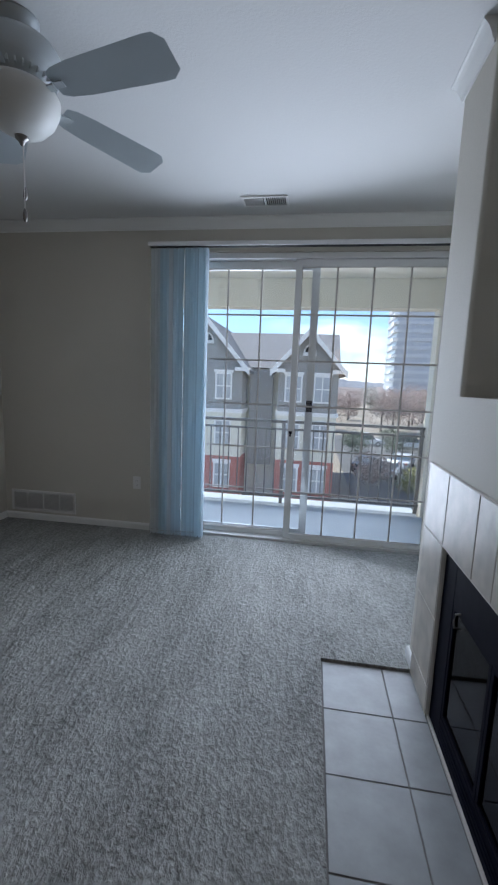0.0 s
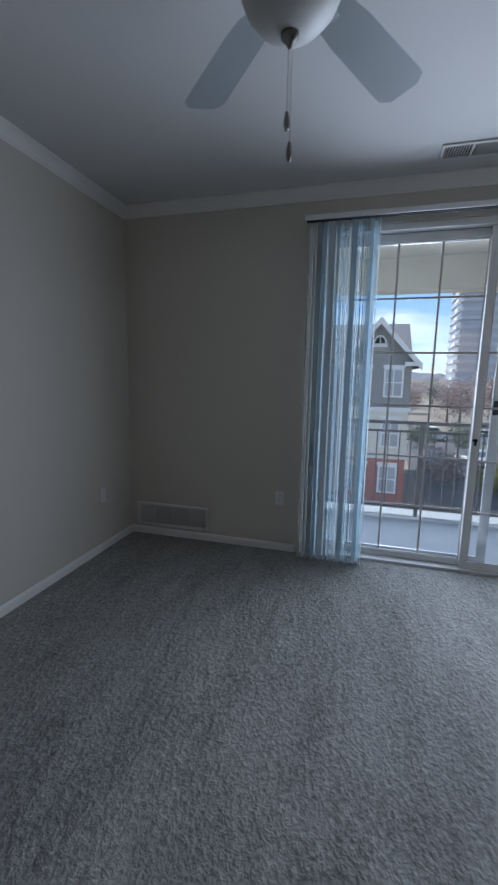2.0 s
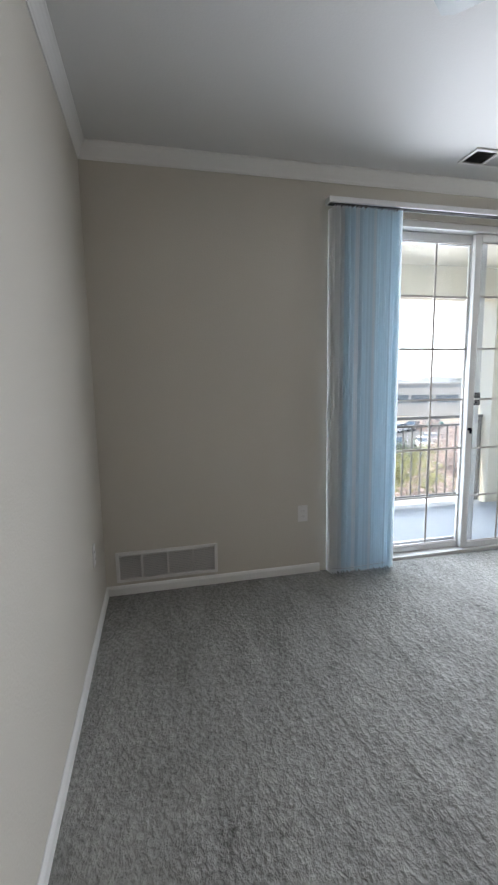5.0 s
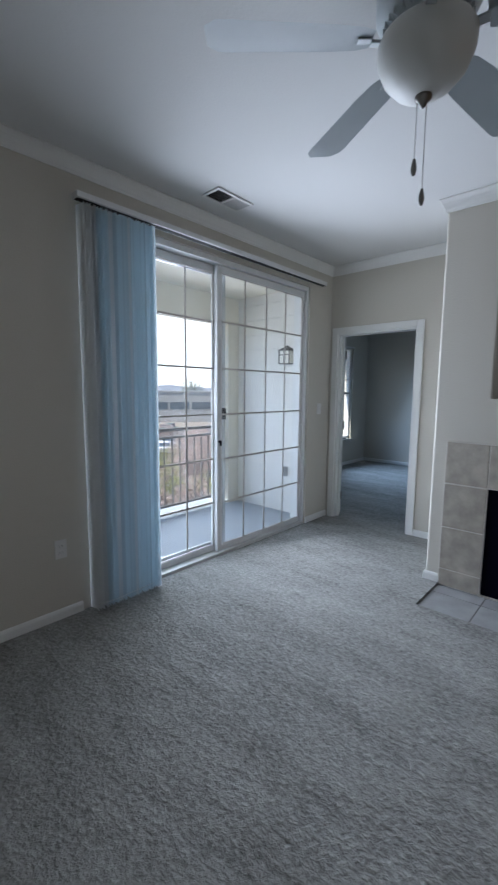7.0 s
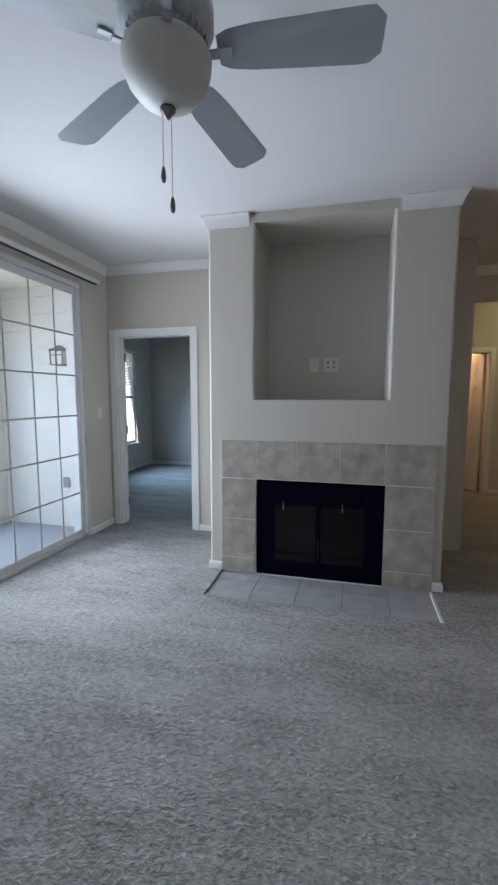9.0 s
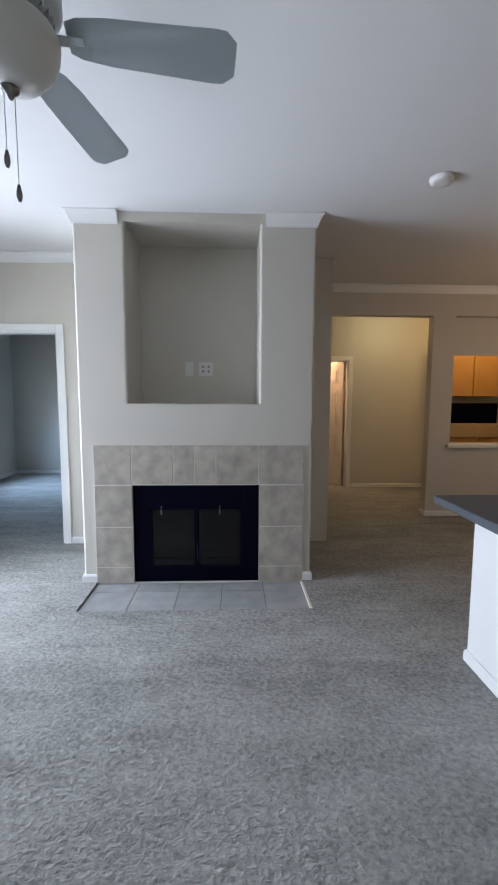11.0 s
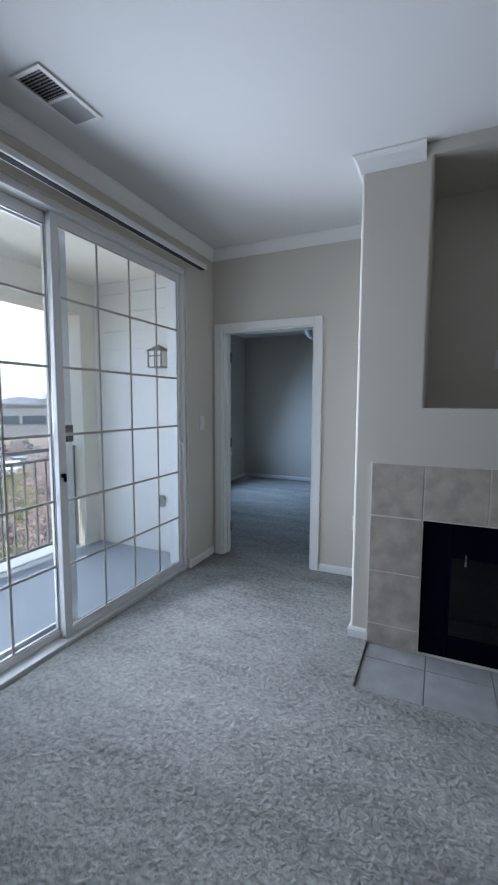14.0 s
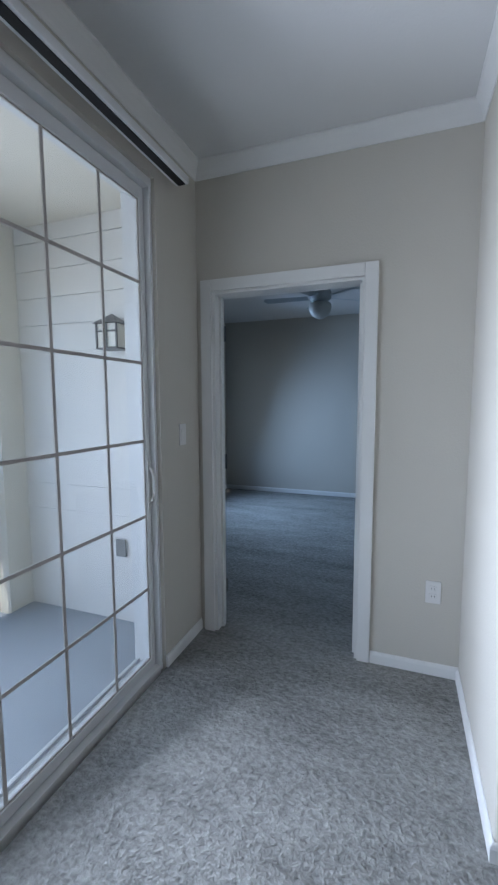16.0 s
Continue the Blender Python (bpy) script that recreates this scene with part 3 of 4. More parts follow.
def plate(name, at, rz, kind, label, w=0.072, h=0.116, group="", mat=PLASTIC):
    """A wall plate whose back is on the wall; it faces its own -y."""
    t = thing(name, at, label, "wall outlet" if kind != "switch" else "light switch", group, rz)
    part("cover", boxes(((-w / 2, -0.006, -h / 2), (w / 2, 0, h / 2)), bevel=0.003), mat, t)
    if kind == "outlet":
        for z in (-0.02, 0.02):
            part("socket", boxes(((-0.016, -0.008, z - 0.013), (0.016, -0.0055, z + 0.013)), bevel=0.002), PLASTIC, t)
            part("slots", boxes(((-0.008, -0.0086, z - 0.005), (-0.006, -0.0079, z + 0.005)), ((0.006, -0.0086, z - 0.005), (0.008, -0.0079, z + 0.005))), DARK, t)
    elif kind == "switch":
        part("toggle", boxes(((-0.005, -0.016, -0.010), (0.005, -0.0055, 0.010)), bevel=0.002), PLASTIC, t)
    elif kind == "rocker":
        part("rocker", boxes(((-0.017, -0.0085, -0.034), (0.017, -0.0055, 0.034)), bevel=0.002), PLASTIC, t)
    elif kind == "quad":
        for x in (-0.024, 0.024):
            for z in (-0.02, 0.02):
                part("socket", boxes(((x - 0.009, -0.008, z - 0.010), (x + 0.009, -0.0055, z + 0.010)), bevel=0.002), material("grey_socket", (0.26, 0.25, 0.24), 0.5), t)
    return t


plate("wall_outlet", (1.335, 0, 0.450), 0, "outlet", "white wall outlet low on the taupe window wall")
plate("light_switch", (4.13, 0, 1.226), 0, "rocker", "white light switch beside the sliding door")
plate("wall_outlet", (EX, -1.30, 0.448), -90, "outlet", "white wall outlet beside the bedroom doorway")
plate("wall_outlet", (0, -0.42, 0.46), 90, "outlet", "white wall outlet on the side wall near the corner")
plate("wall_plate", (BX + 0.50, -2.19, 1.66), -90, "rocker", "white wall plate inside the niche")
plate("power_outlet", (BX + 0.50, -2.33, 1.66), -90, "quad", "white quad socket plate inside the niche", w=0.12)

# ---- ceiling fan ----
fan = thing("ceiling_fan", (1.70, -1.912, H + 0.03), "white five-blade ceiling fan with a frosted bowl light and pull chains", "ceiling fan")
part("canopy", lathe([(0, -0.03), (0.075, -0.03), (0.075, -0.04), (0.06, -0.065), (0.02, -0.075), (0, -0.075)], 32), FANW, fan, "", True)
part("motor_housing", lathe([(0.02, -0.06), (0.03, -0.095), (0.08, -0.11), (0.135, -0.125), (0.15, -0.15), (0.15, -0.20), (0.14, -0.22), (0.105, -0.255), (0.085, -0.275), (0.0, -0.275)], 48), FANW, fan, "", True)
ribs = [boxes(((0.112, -0.003, -0.250), (0.128, 0.003, -0.232))) for _ in range(30)]
for i, b in enumerate(ribs):
    bmesh.ops.rotate(b, verts=b.verts, cent=(0, 0, 0), matrix=Matrix.Rotation(2 * math.pi * i / 30, 3, "Z"))
part("cooling_ribs", merge(*ribs), FANW, fan)
part("globe", lathe([(0.085, -0.268), (0.135, -0.278), (0.143, -0.295), (0.140, -0.328), (0.122, -0.372), (0.088, -0.410), (0.045, -0.434), (0.0, -0.440)], 48), GLOBE, fan, "frosted glass bowl", True)
part("finial", lathe([(0, -0.432), (0.026, -0.434), (0.024, -0.446), (0.012, -0.456), (0.006, -0.468), (0, -0.472)], 20), PEWTER, fan, "", True)
FAN_TURN = -83.0
for i in range(5):
    a = radians(FAN_TURN + 72 * i)
    rot = Matrix.Rotation(a, 3, "Z") @ Matrix.Rotation(radians(-12), 3, "X")
    bm = bmesh.new()
    pts = [(0.165, -0.045), (0.20, -0.060), (0.28, -0.070), (0.60, -0.084), (0.632, -0.082), (0.665, -0.052), (0.668, 0.052), (0.632, 0.082), (0.60, 0.084), (0.28, 0.070), (0.20, 0.060), (0.165, 0.045)]
    bm.faces.new([bm.verts.new((x, y, 0)) for x, y in pts])
    bmesh.ops.solidify(bm, geom=bm.faces[:], thickness=0.007)
    bmesh.ops.rotate(bm, verts=bm.verts, cent=(0, 0, 0), matrix=rot)
    bmesh.ops.translate(bm, verts=bm.verts, vec=(0, 0, -0.282))
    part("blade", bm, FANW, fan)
    br = merge(boxes(((0.09, -0.014, -0.008), (0.170, 0.014, 0.0)), ((0.166, -0.013, -0.001), (0.210, 0.013, 0.003)), bevel=0.002))
    bmesh.ops.rotate(br, verts=br.verts, cent=(0, 0, 0), matrix=rot)
    bmesh.ops.translate(br, verts=br.verts, vec=(0, 0, -0.288))
    part("blade_bracket", br, FANW, fan)
for dx, dy, n in ((-0.006, 0.016, 0.17), (0.008, -0.008, 0.26)):
    part("pull_chain", sweep([(dx, dy, -0.44), (dx, dy, -0.44 - n)], 0.0014, 6), PLASTIC, fan)
    part("chain_knob", lathe([(0, 0), (0.004, -0.002), (0.008, -0.02), (0.009, -0.035), (0.005, -0.05), (0, -0.052)], 14, (dx, dy, -0.44 - n)), PEWTER, fan, "", True)

sm = thing("smoke_detector", (2.92, -3.80, H), "white round smoke detector on the ceiling", "smoke detector")
part("body", lathe([(0, 0), (0.07, 0), (0.07, -0.012), (0.06, -0.032), (0.04, -0.038), (0, -0.038)], 32), PLASTIC, sm, "", True)

# ---- fireplace ----
fp = thing("fireplace_insert", (BX + 0.01, (FY0 + FY1) / 2, 0), "black metal fireplace insert with smoked glass doors", "fireplace")
fw, ft = (FY1 - FY0) / 2, FZ1
FS, FT, FB = 0.13, 0.175, 0.11   # sides, top and foot of the black surround
part("face_frame", boxes(((-0.004, -fw, 0), (0.03, -fw + FS, ft)), ((-0.004, fw - FS, 0), (0.03, fw, ft)), ((-0.004, -fw + FS, ft - FT), (0.03, fw - FS, ft)), ((-0.004, -fw + FS, 0), (0.03, fw - FS, FB)), bevel=0.003), BLACK, fp)
for k in range(3):
    part("louvre", boxes(((-0.007, -fw + FS, 0.030 + 0.022 * k), (-0.0045, fw - FS, 0.040 + 0.022 * k))), BLACK, fp)
part("firebox", boxes(((0.03, -fw, 0), (0.50, -fw + 0.02, ft)), ((0.03, fw - 0.02, 0), (0.50, fw, ft)), ((0.48, -fw + 0.02, 0), (0.50, fw - 0.02, ft)), ((0.03, -fw + 0.02, 0), (0.48, fw - 0.02, 0.02)), ((0.03, -fw + 0.02, ft - 0.02), (0.48, fw - 0.02, ft))), SOOT, fp)
for y0, y1 in ((-fw + FS, -0.002), (0.002, fw - FS)):
    gd = part("glass_door", boxes(((-0.002, y0, FB), (0.014, y0 + 0.016, ft - FT)), ((-0.002, y1 - 0.016, FB), (0.014, y1, ft - FT)), ((-0.002, y0 + 0.016, ft - FT - 0.016), (0.014, y1 - 0.016, ft - FT)), ((-0.002, y0 + 0.016, FB), (0.014, y1 - 0.016, FB + 0.016))), BLACK, fp, "black framed smoked glass door")
    part("pane", boxes(((0.006, y0 + 0.016, FB + 0.016), (0.010, y1 - 0.016, ft - FT - 0.016))), FIREGLASS, gd)
part("brass_sill", boxes(((-0.014, -fw, -0.012), (-0.0045, fw, 0.006)), bevel=0.001), GROUT, fp, "pale strip at the foot of the insert")
logs = thing("gas_log_set", (BX + 0.28, (FY0 + FY1) / 2, 0.02), "charred ceramic logs on a black grate in the firebox", "fire logs")
part("grate", boxes(*[((-0.08, y - 0.006, 0.03), (0.10, y + 0.006, 0.045)) for y in (-0.2, -0.1, 0, 0.1, 0.2)], ((-0.08, -0.22, 0.02), (-0.068, 0.22, 0.05)), ((-0.07, -0.2, 0), (-0.06, -0.19, 0.03)), ((-0.07, 0.19, 0), (-0.06, 0.2, 0.03)), ((0.07, 0.19, 0), (0.08, 0.2, 0.03)), ((0.07, -0.2, 0), (0.08, -0.19, 0.03))), BLACK, logs)
LOG = material("ceramic_log", (0.36, 0.36, 0.34), 0.9, var=0.4, scale=15.0, bump=0.004, bump_scale=40)
for p0, p1, r in (((-0.04, -0.22, 0.085), (-0.03, 0.21, 0.08), 0.04), ((0.06, -0.2, 0.085), (0.07, 0.2, 0.09), 0.038), ((-0.03, -0.12, 0.155), (0.06, 0.13, 0.15), 0.032)):
    d = [tuple(p0[k] + (p1[k] - p0[k]) * j / 5 + (random.uniform(-0.008, 0.008) if 0 < j < 5 else 0) for k in range(3)) for j in range(6)]
    part("log", sweep(d, r, 10), LOG, logs, "", True)
for y in (-0.175, 0.265):
    part("door_handle", sweep([(0.0, y, 0.535), (-0.022, y, 0.54), (-0.026, y, 0.565), (-0.022, y, 0.59), (0.0, y, 0.595)], 0.004), PEWTER, fp, "small metal handle")

# ---- bedroom door ----
bd = thing("bedroom_door", (EX + 0.135, -0.100, FZ), "white painted interior door swung wide open into the bedroom", "door", rz=82)
part("leaf", boxes(((0.012, -0.035, 0.01), (0.78, 0.0, 2.0)), bevel=0.002), WHITE, bd)
for z in (0.22, 1.02, 1.80):
    part("hinge", merge(boxes(((-0.002, -0.036, z - 0.045), (0.014, -0.002, z + 0.045))), lathe([(0.008, -0.05), (0.008, 0.05)], 10, (0.0, 0.006, z))), PEWTER, bd, "dark metal hinge")

# hall door, six panels
hd = thing("hall_door", (6.985, -4.33, FZ), "white six-panel interior door ajar at the end of the hall", "door", rz=42)
part("leaf", boxes(((0.0, 0.0, 0.01), (0.70, 0.035, 2.0)), bevel=0.002), DOORW, hd)
for x0, x1 in ((0.10, 0.32), (0.38, 0.60)):
    for z0, z1 in ((0.20, 0.85), (0.98, 1.55), (1.66, 1.88)):
        part("panel", boxes(((x0, 0.034, z0), (x1, 0.040, z1)), ((x0 + 0.03, 0.038, z0 + 0.03), (x1 - 0.03, 0.046, z1 - 0.03)), bevel=0.002), DOORW, hd)
        part("panel", boxes(((x0, -0.005, z0), (x1, 0.001, z1)), ((x0 + 0.03, -0.011, z0 + 0.03), (x1 - 0.03, -0.003, z1 - 0.03)), bevel=0.002), DOORW, hd)
for z in (0.25, 1.75):
    part("hinge", lathe([(0.008, -0.05), (0.008, 0.05)], 10, (0.0, 0.0, z)), PEWTER, hd)

# ---- bar and kitchen ----
bar = thing("breakfast_bar", (1.625, -4.4, FZ), "white half wall breakfast bar with a dark slate-coloured top", "breakfast bar")
part("half_wall", boxes(((-1.0, 0.42, -0.012), (0.79, 0.58, 0.865)), ((0.63, -0.9, -0.012), (0.79, 0.42, 0.865))), WHITE, bar)
part("base_trim", merge(extrude_profile(BASE, (0.79, -0.9, 0), (0.79, 0.58, 0), (1, 0, 0), 0, 1), extrude_profile(BASE, (-1.0, 0.58, 0), (0.79, 0.58, 0), (0, 1, 0), 0, 1)), WHITE, bar)
part("countertop", boxes(((-1.05, 0.36, 0.865), (0.80, 0.80, 0.905)), ((0.55, -0.95, 0.865), (0.80, 0.36, 0.905)), bevel=0.008), SLATE, bar, "dark slate-coloured laminate top")

structure("pass_through_sill", boxes(((5.14, -6.40, 0.85), (5.36, -5.09, 0.89)), bevel=0.005), WHITE, "white painted sill of the kitchen opening")
for i in range(3):
    y = -7.06 + 0.45 * i
    wc = thing("wall_cabinet", (6.71, y + 0.22, 1.47), "honey oak wall cabinet above the kitchen counter", "kitchen cabinet", "kitchen wall cabinets")
    part("body", boxes(((-0.15, -0.22, 0), (0.17, 0.22, 0.75))), OAK, wc)
    dr = part("door", boxes(((-0.172, -0.215, 0.005), (-0.152, 0.215, 0.745)), bevel=0.003), OAK, wc)
    part("panel", boxes(((-0.178, -0.15, 0.07), (-0.172, 0.15, 0.68)), bevel=0.002), OAK, dr)
    bc = thing("base_cabinet", (6.60, y + 0.22, FZ), "honey oak base cabinet under the kitchen counter", "kitchen cabinet", "kitchen base cabinets")
    part("body", boxes(((-0.28, -0.22, 0.1), (0.28, 0.22, 0.86)), ((-0.22, -0.22, 0), (0.28, 0.22, 0.1))), OAK, bc)
    part("door", boxes(((-0.30, -0.215, 0.12), (-0.28, 0.215, 0.84)), bevel=0.003), OAK, bc)
wt = thing("worktop", (6.58, -6.42, FZ + 0.86), "tan laminate kitchen worktop with an upstand", "worktop")
part("slab", boxes(((-0.32, -0.78, 0), (0.30, 0.70, 0.035)), ((0.27, -0.78, 0.035), (0.30, 0.70, 0.13)), bevel=0.004), material("tan_laminate", (0.45, 0.33, 0.18), 0.4, var=0.1, scale=12), wt)
part("ledge", boxes(((-0.32, -0.78, 0.035), (-0.22, 0.70, 0.20)), bevel=0.004), bpy.data.materials["tan_laminate"], wt)
mw = thing("microwave", (6.66, -6.2, 0.907), "black countertop microwave on the tan worktop", "microwave")
part("case", boxes(((-0.10, -0.38, 0.0), (0.19, 0.38, 0.46)), bevel=0.006), BLACK, mw)
part("door", boxes(((-0.115, -0.37, 0.01), (-0.10, 0.20, 0.45)), bevel=0.003), BLACK, mw)

# ---- bedroom window and fan ----
bw = tagged(thing("window_bedroom", ((WX0 + WX1) / 2, 1.5, WZ0), "white vinyl bedroom window with raised blinds", "window"), kind="structure")
ww, wh = (WX1 - WX0) / 2, WZ1 - WZ0
part("window_frame", boxes(((-ww, 0.03, 0), (-ww + 0.05, 0.10, wh)), ((ww - 0.05, 0.03, 0), (ww, 0.10, wh)), ((-ww + 0.05, 0.03, 0), (ww - 0.05, 0.10, 0.05)), ((-ww + 0.05, 0.03, wh - 0.05), (ww - 0.05, 0.10, wh)), ((-ww + 0.05, 0.04, wh / 2 - 0.02), (ww - 0.05, 0.09, wh / 2 + 0.02)), bevel=0.003), VINYL, bw)
pn = part("pane", boxes(((-ww + 0.05, 0.062, 0.05), (ww - 0.05, 0.066, wh - 0.05))), GLASS, bw)
pn.visible_shadow = False
part("window_sill", boxes(((-ww - 0.03, -0.03, -0.02), (ww + 0.03, 0.03, 0.0)), bevel=0.003), WHITE, bw)
bb = thing("mini_blind", ((WX0 + WX1) / 2, 1.485, WZ1), "white horizontal mini blind half raised in the bedroom window", "blinds")
part("headrail", boxes(((-ww + 0.01, -0.02, -0.03), (ww - 0.01, 0.01, 0))), PLASTIC, bb)
for i in range(22):
    z = -0.045 - 0.028 * i
    bm = bmesh.new()
    bm.faces.new([bm.verts.new(p) for p in ((-ww + 0.015, -0.018, z - 0.006), (ww - 0.015, -0.018, z - 0.006), (ww - 0.015, 0.006, z + 0.006), (-ww + 0.015, 0.006, z + 0.006))])
    bmesh.ops.solidify(bm, geom=bm.faces[:], thickness=0.001)
    part("slat", bm, PLASTIC, bb)

bf = thing("ceiling_fan", (6.55, -0.29, HB), "small white ceiling fan with a bowl light in the bedroom", "ceiling fan")
part("canopy", lathe([(0, 0), (0.06, 0), (0.05, -0.05), (0, -0.05)], 24), FANW, bf, "", True)
part("motor_housing", lathe([(0.03, -0.04), (0.10, -0.06), (0.115, -0.10), (0.11, -0.15), (0.07, -0.19), (0, -0.19)], 24), FANW, bf, "", True)
part("globe", lathe([(0.07, -0.185), (0.112, -0.20), (0.118, -0.235), (0.105, -0.29), (0.07, -0.33), (0.03, -0.35), (0, -0.355)], 28), GLOBE, bf, "", True)
for i in range(5):
    bm = bmesh.new()
    bm.faces.new([bm.verts.new((x, y, 0)) for x, y in ((0.13, -0.05), (0.58, -0.065), (0.61, 0), (0.58, 0.065), (0.13, 0.05))])
    bmesh.ops.solidify(bm, geom=bm.faces[:], thickness=0.006)
    bmesh.ops.rotate(bm, verts=bm.verts, cent=(0, 0, 0), matrix=Matrix.Rotation(radians(20 + 72 * i), 3, "Z") @ Matrix.Rotation(radians(10), 3, "X"))
    bmesh.ops.translate(bm, verts=bm.verts, vec=(0, 0, -0.135))
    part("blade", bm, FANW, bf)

# ---- balcony ----
BZ = -0.10
BYO = 1.80    # outer edge
structure("balcony_floor", boxes(((-0.6, 0.15, BZ - 0.22), (4.19, BYO + 0.05, BZ)), ((4.19, 0.15, BZ - 0.22), (4.40, 1.46, BZ))), DECK, "grey coated balcony deck")
structure("balcony_ceiling", boxes(((-0.6, 0.15, 2.60), (4.40, BYO + 0.08, 2.72))), STUCCO, "cream balcony soffit")
structure("balcony_beam", boxes(((-0.6, 1.46, 2.28), (4.40, 1.67, 2.60))), STUCCO, "cream stucco balcony beam")
structure("balcony_pier", boxes(((4.21, 1.46, BZ - 0.2), (4.46, 1.67, 2.28))), STUCCO, "cream stucco balcony pier")
structure("balcony_pier", boxes(((-0.9, 1.46, BZ - 0.2), (-0.6, BYO + 0.08, 2.60))), STUCCO, "cream stucco balcony pier")
structure("wall_balcony_west", boxes(((-0.9, 0.15, BZ - 0.2), (-0.6, 1.46, 2.72))), STUCCO, "cream stucco balcony side wall")
wbe = structure("wall_balcony_east", boxes(((4.412, 0.15, BZ - 0.2), (4.52, 1.46, 2.72))), SIDING, "white lap siding wall of the balcony")
for i in range(15):
    z = BZ + 0.185 * i
    bm = bmesh.new()
    pr = [(4.411, z), (4.400, z), (4.405, z + 0.182), (4.411, z + 0.182)]
    a, b = [[bm.verts.new((x, y, q)) for x, q in pr] for y in (0.151, 1.459)]
    bm.faces.new(a)
    bm.faces.new(b)
    for k in range(4):
        bm.faces.new((a[k], a[(k + 1) % 4], b[(k + 1) % 4], b[k]))
    bmesh.ops.recalc_face_normals(bm, faces=bm.faces)
    part("siding_board", bm, SIDING, wbe)
structure("wall_outer", boxes(((-0.9, 0.15, -6.3), (-0.12, 0.28, BZ - 0.22)), ((4.40, 1.62, -6.3), (9.0, 1.72, WZ0)), ((4.40, 1.62, WZ1), (9.0, 1.72, 3.2)), ((4.46, 1.62, WZ0), (WX0, 1.72, WZ1)), ((WX1, 1.62, WZ0), (9.0, 1.72, WZ1))), STUCCO, "cream stucco outer wall")

rl = thing("balcony_railing", (2.0, 1.60, BZ), "dark bronze metal balcony railing with slim balusters", "railing")
x0, x1 = -2.6, 2.21
part("top_rail", boxes(((x0, -0.025, 1.02), (x1, 0.025, 1.055)), bevel=0.004), RAIL, rl)
part("mid_rail", boxes(((x0, -0.016, 0.93), (x1, 0.016, 0.955))), RAIL, rl)
part("bottom_rail", boxes(((x0, -0.016, 0.09), (x1, 0.016, 0.115))), RAIL, rl)
n = int((x1 - x0) / 0.115)
for i in range(1, n):
    x = x0 + (x1 - x0) * i / n
    if x > -0.9:
        part("baluster", boxes(((x - 0.007, -0.007, 0.115), (x + 0.007, 0.007, 0.93))), RAIL, rl)
for x in (x0 + 0.03, 0.55, x1 - 0.03):
    part("post", boxes(((x - 0.02, -0.02, 0), (x + 0.02, 0.02, 1.04))), RAIL, rl)

lm = thing("wall_lantern", (4.394, 0.58, 1.83), "dark metal mission-style wall lantern on the balcony siding", "wall lamp", rz=-90)
part("back_plate", boxes(((-0.05, -0.015, -0.06), (0.05, 0, 0.10)), bevel=0.004), RAIL, lm)
part("arm", boxes(((-0.01, -0.10, 0.06), (0.01, -0.015, 0.08))), RAIL, lm)
bm = bmesh.new()
base = [bm.verts.new((x, -0.10 + y, 0.06)) for x, y in ((-0.10, -0.10), (0.10, -0.10), (0.10, 0.085), (-0.10, 0.085))]
top = bm.verts.new((0, -0.10, 0.135))
bm.faces.new(base)
for i in range(4):
    bm.faces.new((base[i], base[(i + 1) % 4], top))
bmesh.ops.recalc_face_normals(bm, faces=bm.faces)
part("roof", bm, RAIL, lm)
part("cage", boxes(*[((sx * 0.082 - 0.006, -0.10 + sy * 0.075 - 0.006, -0.11), (sx * 0.082 + 0.006, -0.10 + sy * 0.075 + 0.006, 0.06)) for sx in (-1, 1) for sy in (-1, 1)],
                   ((-0.088, -0.181, 0.0), (0.088, -0.170, 0.012)), ((-0.088, -0.030, 0.0), (0.088, -0.019, 0.012)), ((-0.088, -0.181, -0.115), (0.088, -0.019, -0.105)), ((-0.005, -0.181, -0.11), (0.005, -0.172, 0.06))), RAIL, lm)
part("glass_box", boxes(((-0.075, -0.168, -0.10), (0.075, -0.032, 0.058))), material("seeded_lamp_glass", (0.72, 0.70, 0.62), 0.35, var=0.05), lm, "milky lantern glass")
lm.scale = (0.90, 0.80, 0.88)
plate("outdoor_outlet", (4.390, 0.63, 0.42), -90, "blank", "grey weatherproof outlet on the balcony siding", w=0.08, h=0.12, mat=material("grey_weatherproof_cover", (0.20, 0.20, 0.195), 0.5))

# ---- outside ----
GZ = -6.3
structure("ground", boxes(((-400, -60, GZ - 0.2), (600, 1500, GZ))), material("dry_grass_ground", (0.22, 0.19, 0.15), 0.95, var=0.3, scale=0.05, grain=0.2, grain_scale=2.0), "dry grass ground")
structure("road", boxes(((6, 24, GZ), (120, 64, GZ + 0.02))), material("asphalt", (0.09, 0.09, 0.09), 0.9, var=0.2, scale=0.2, grain=0.2, grain_scale=5.0), "asphalt car park")

ROOF = material("grey_shingle", (0.15, 0.15, 0.16), 0.85, var=0.2, scale=1.0, grain=0.3, grain_scale=6.0)
GREYS = material("grey_lap_siding", (0.29, 0.28, 0.265), 0.7, var=0.06, scale=0.5)
CREAM = material("cream_siding", (0.72, 0.69, 0.58), 0.7, var=0.06, scale=0.5)
BRICK = material("red_brick", (0.42, 0.16, 0.13), 0.85, var=0.15, scale=2.0)
WINB = material("dark_window_glass", (0.05, 0.07, 0.09), 0.08, spec=0.8)
PANE = material("curtained_window_glass", (0.42, 0.44, 0.46), 0.15, spec=0.6, var=0.35, scale=0.9)
OUTW = material("white_fascia", (0.82, 0.81, 0.79), 0.6)

apt = thing("apartment_building", (0, 22.8, GZ), "three-storey apartment building with gables, grey siding and a red brick base", "building")


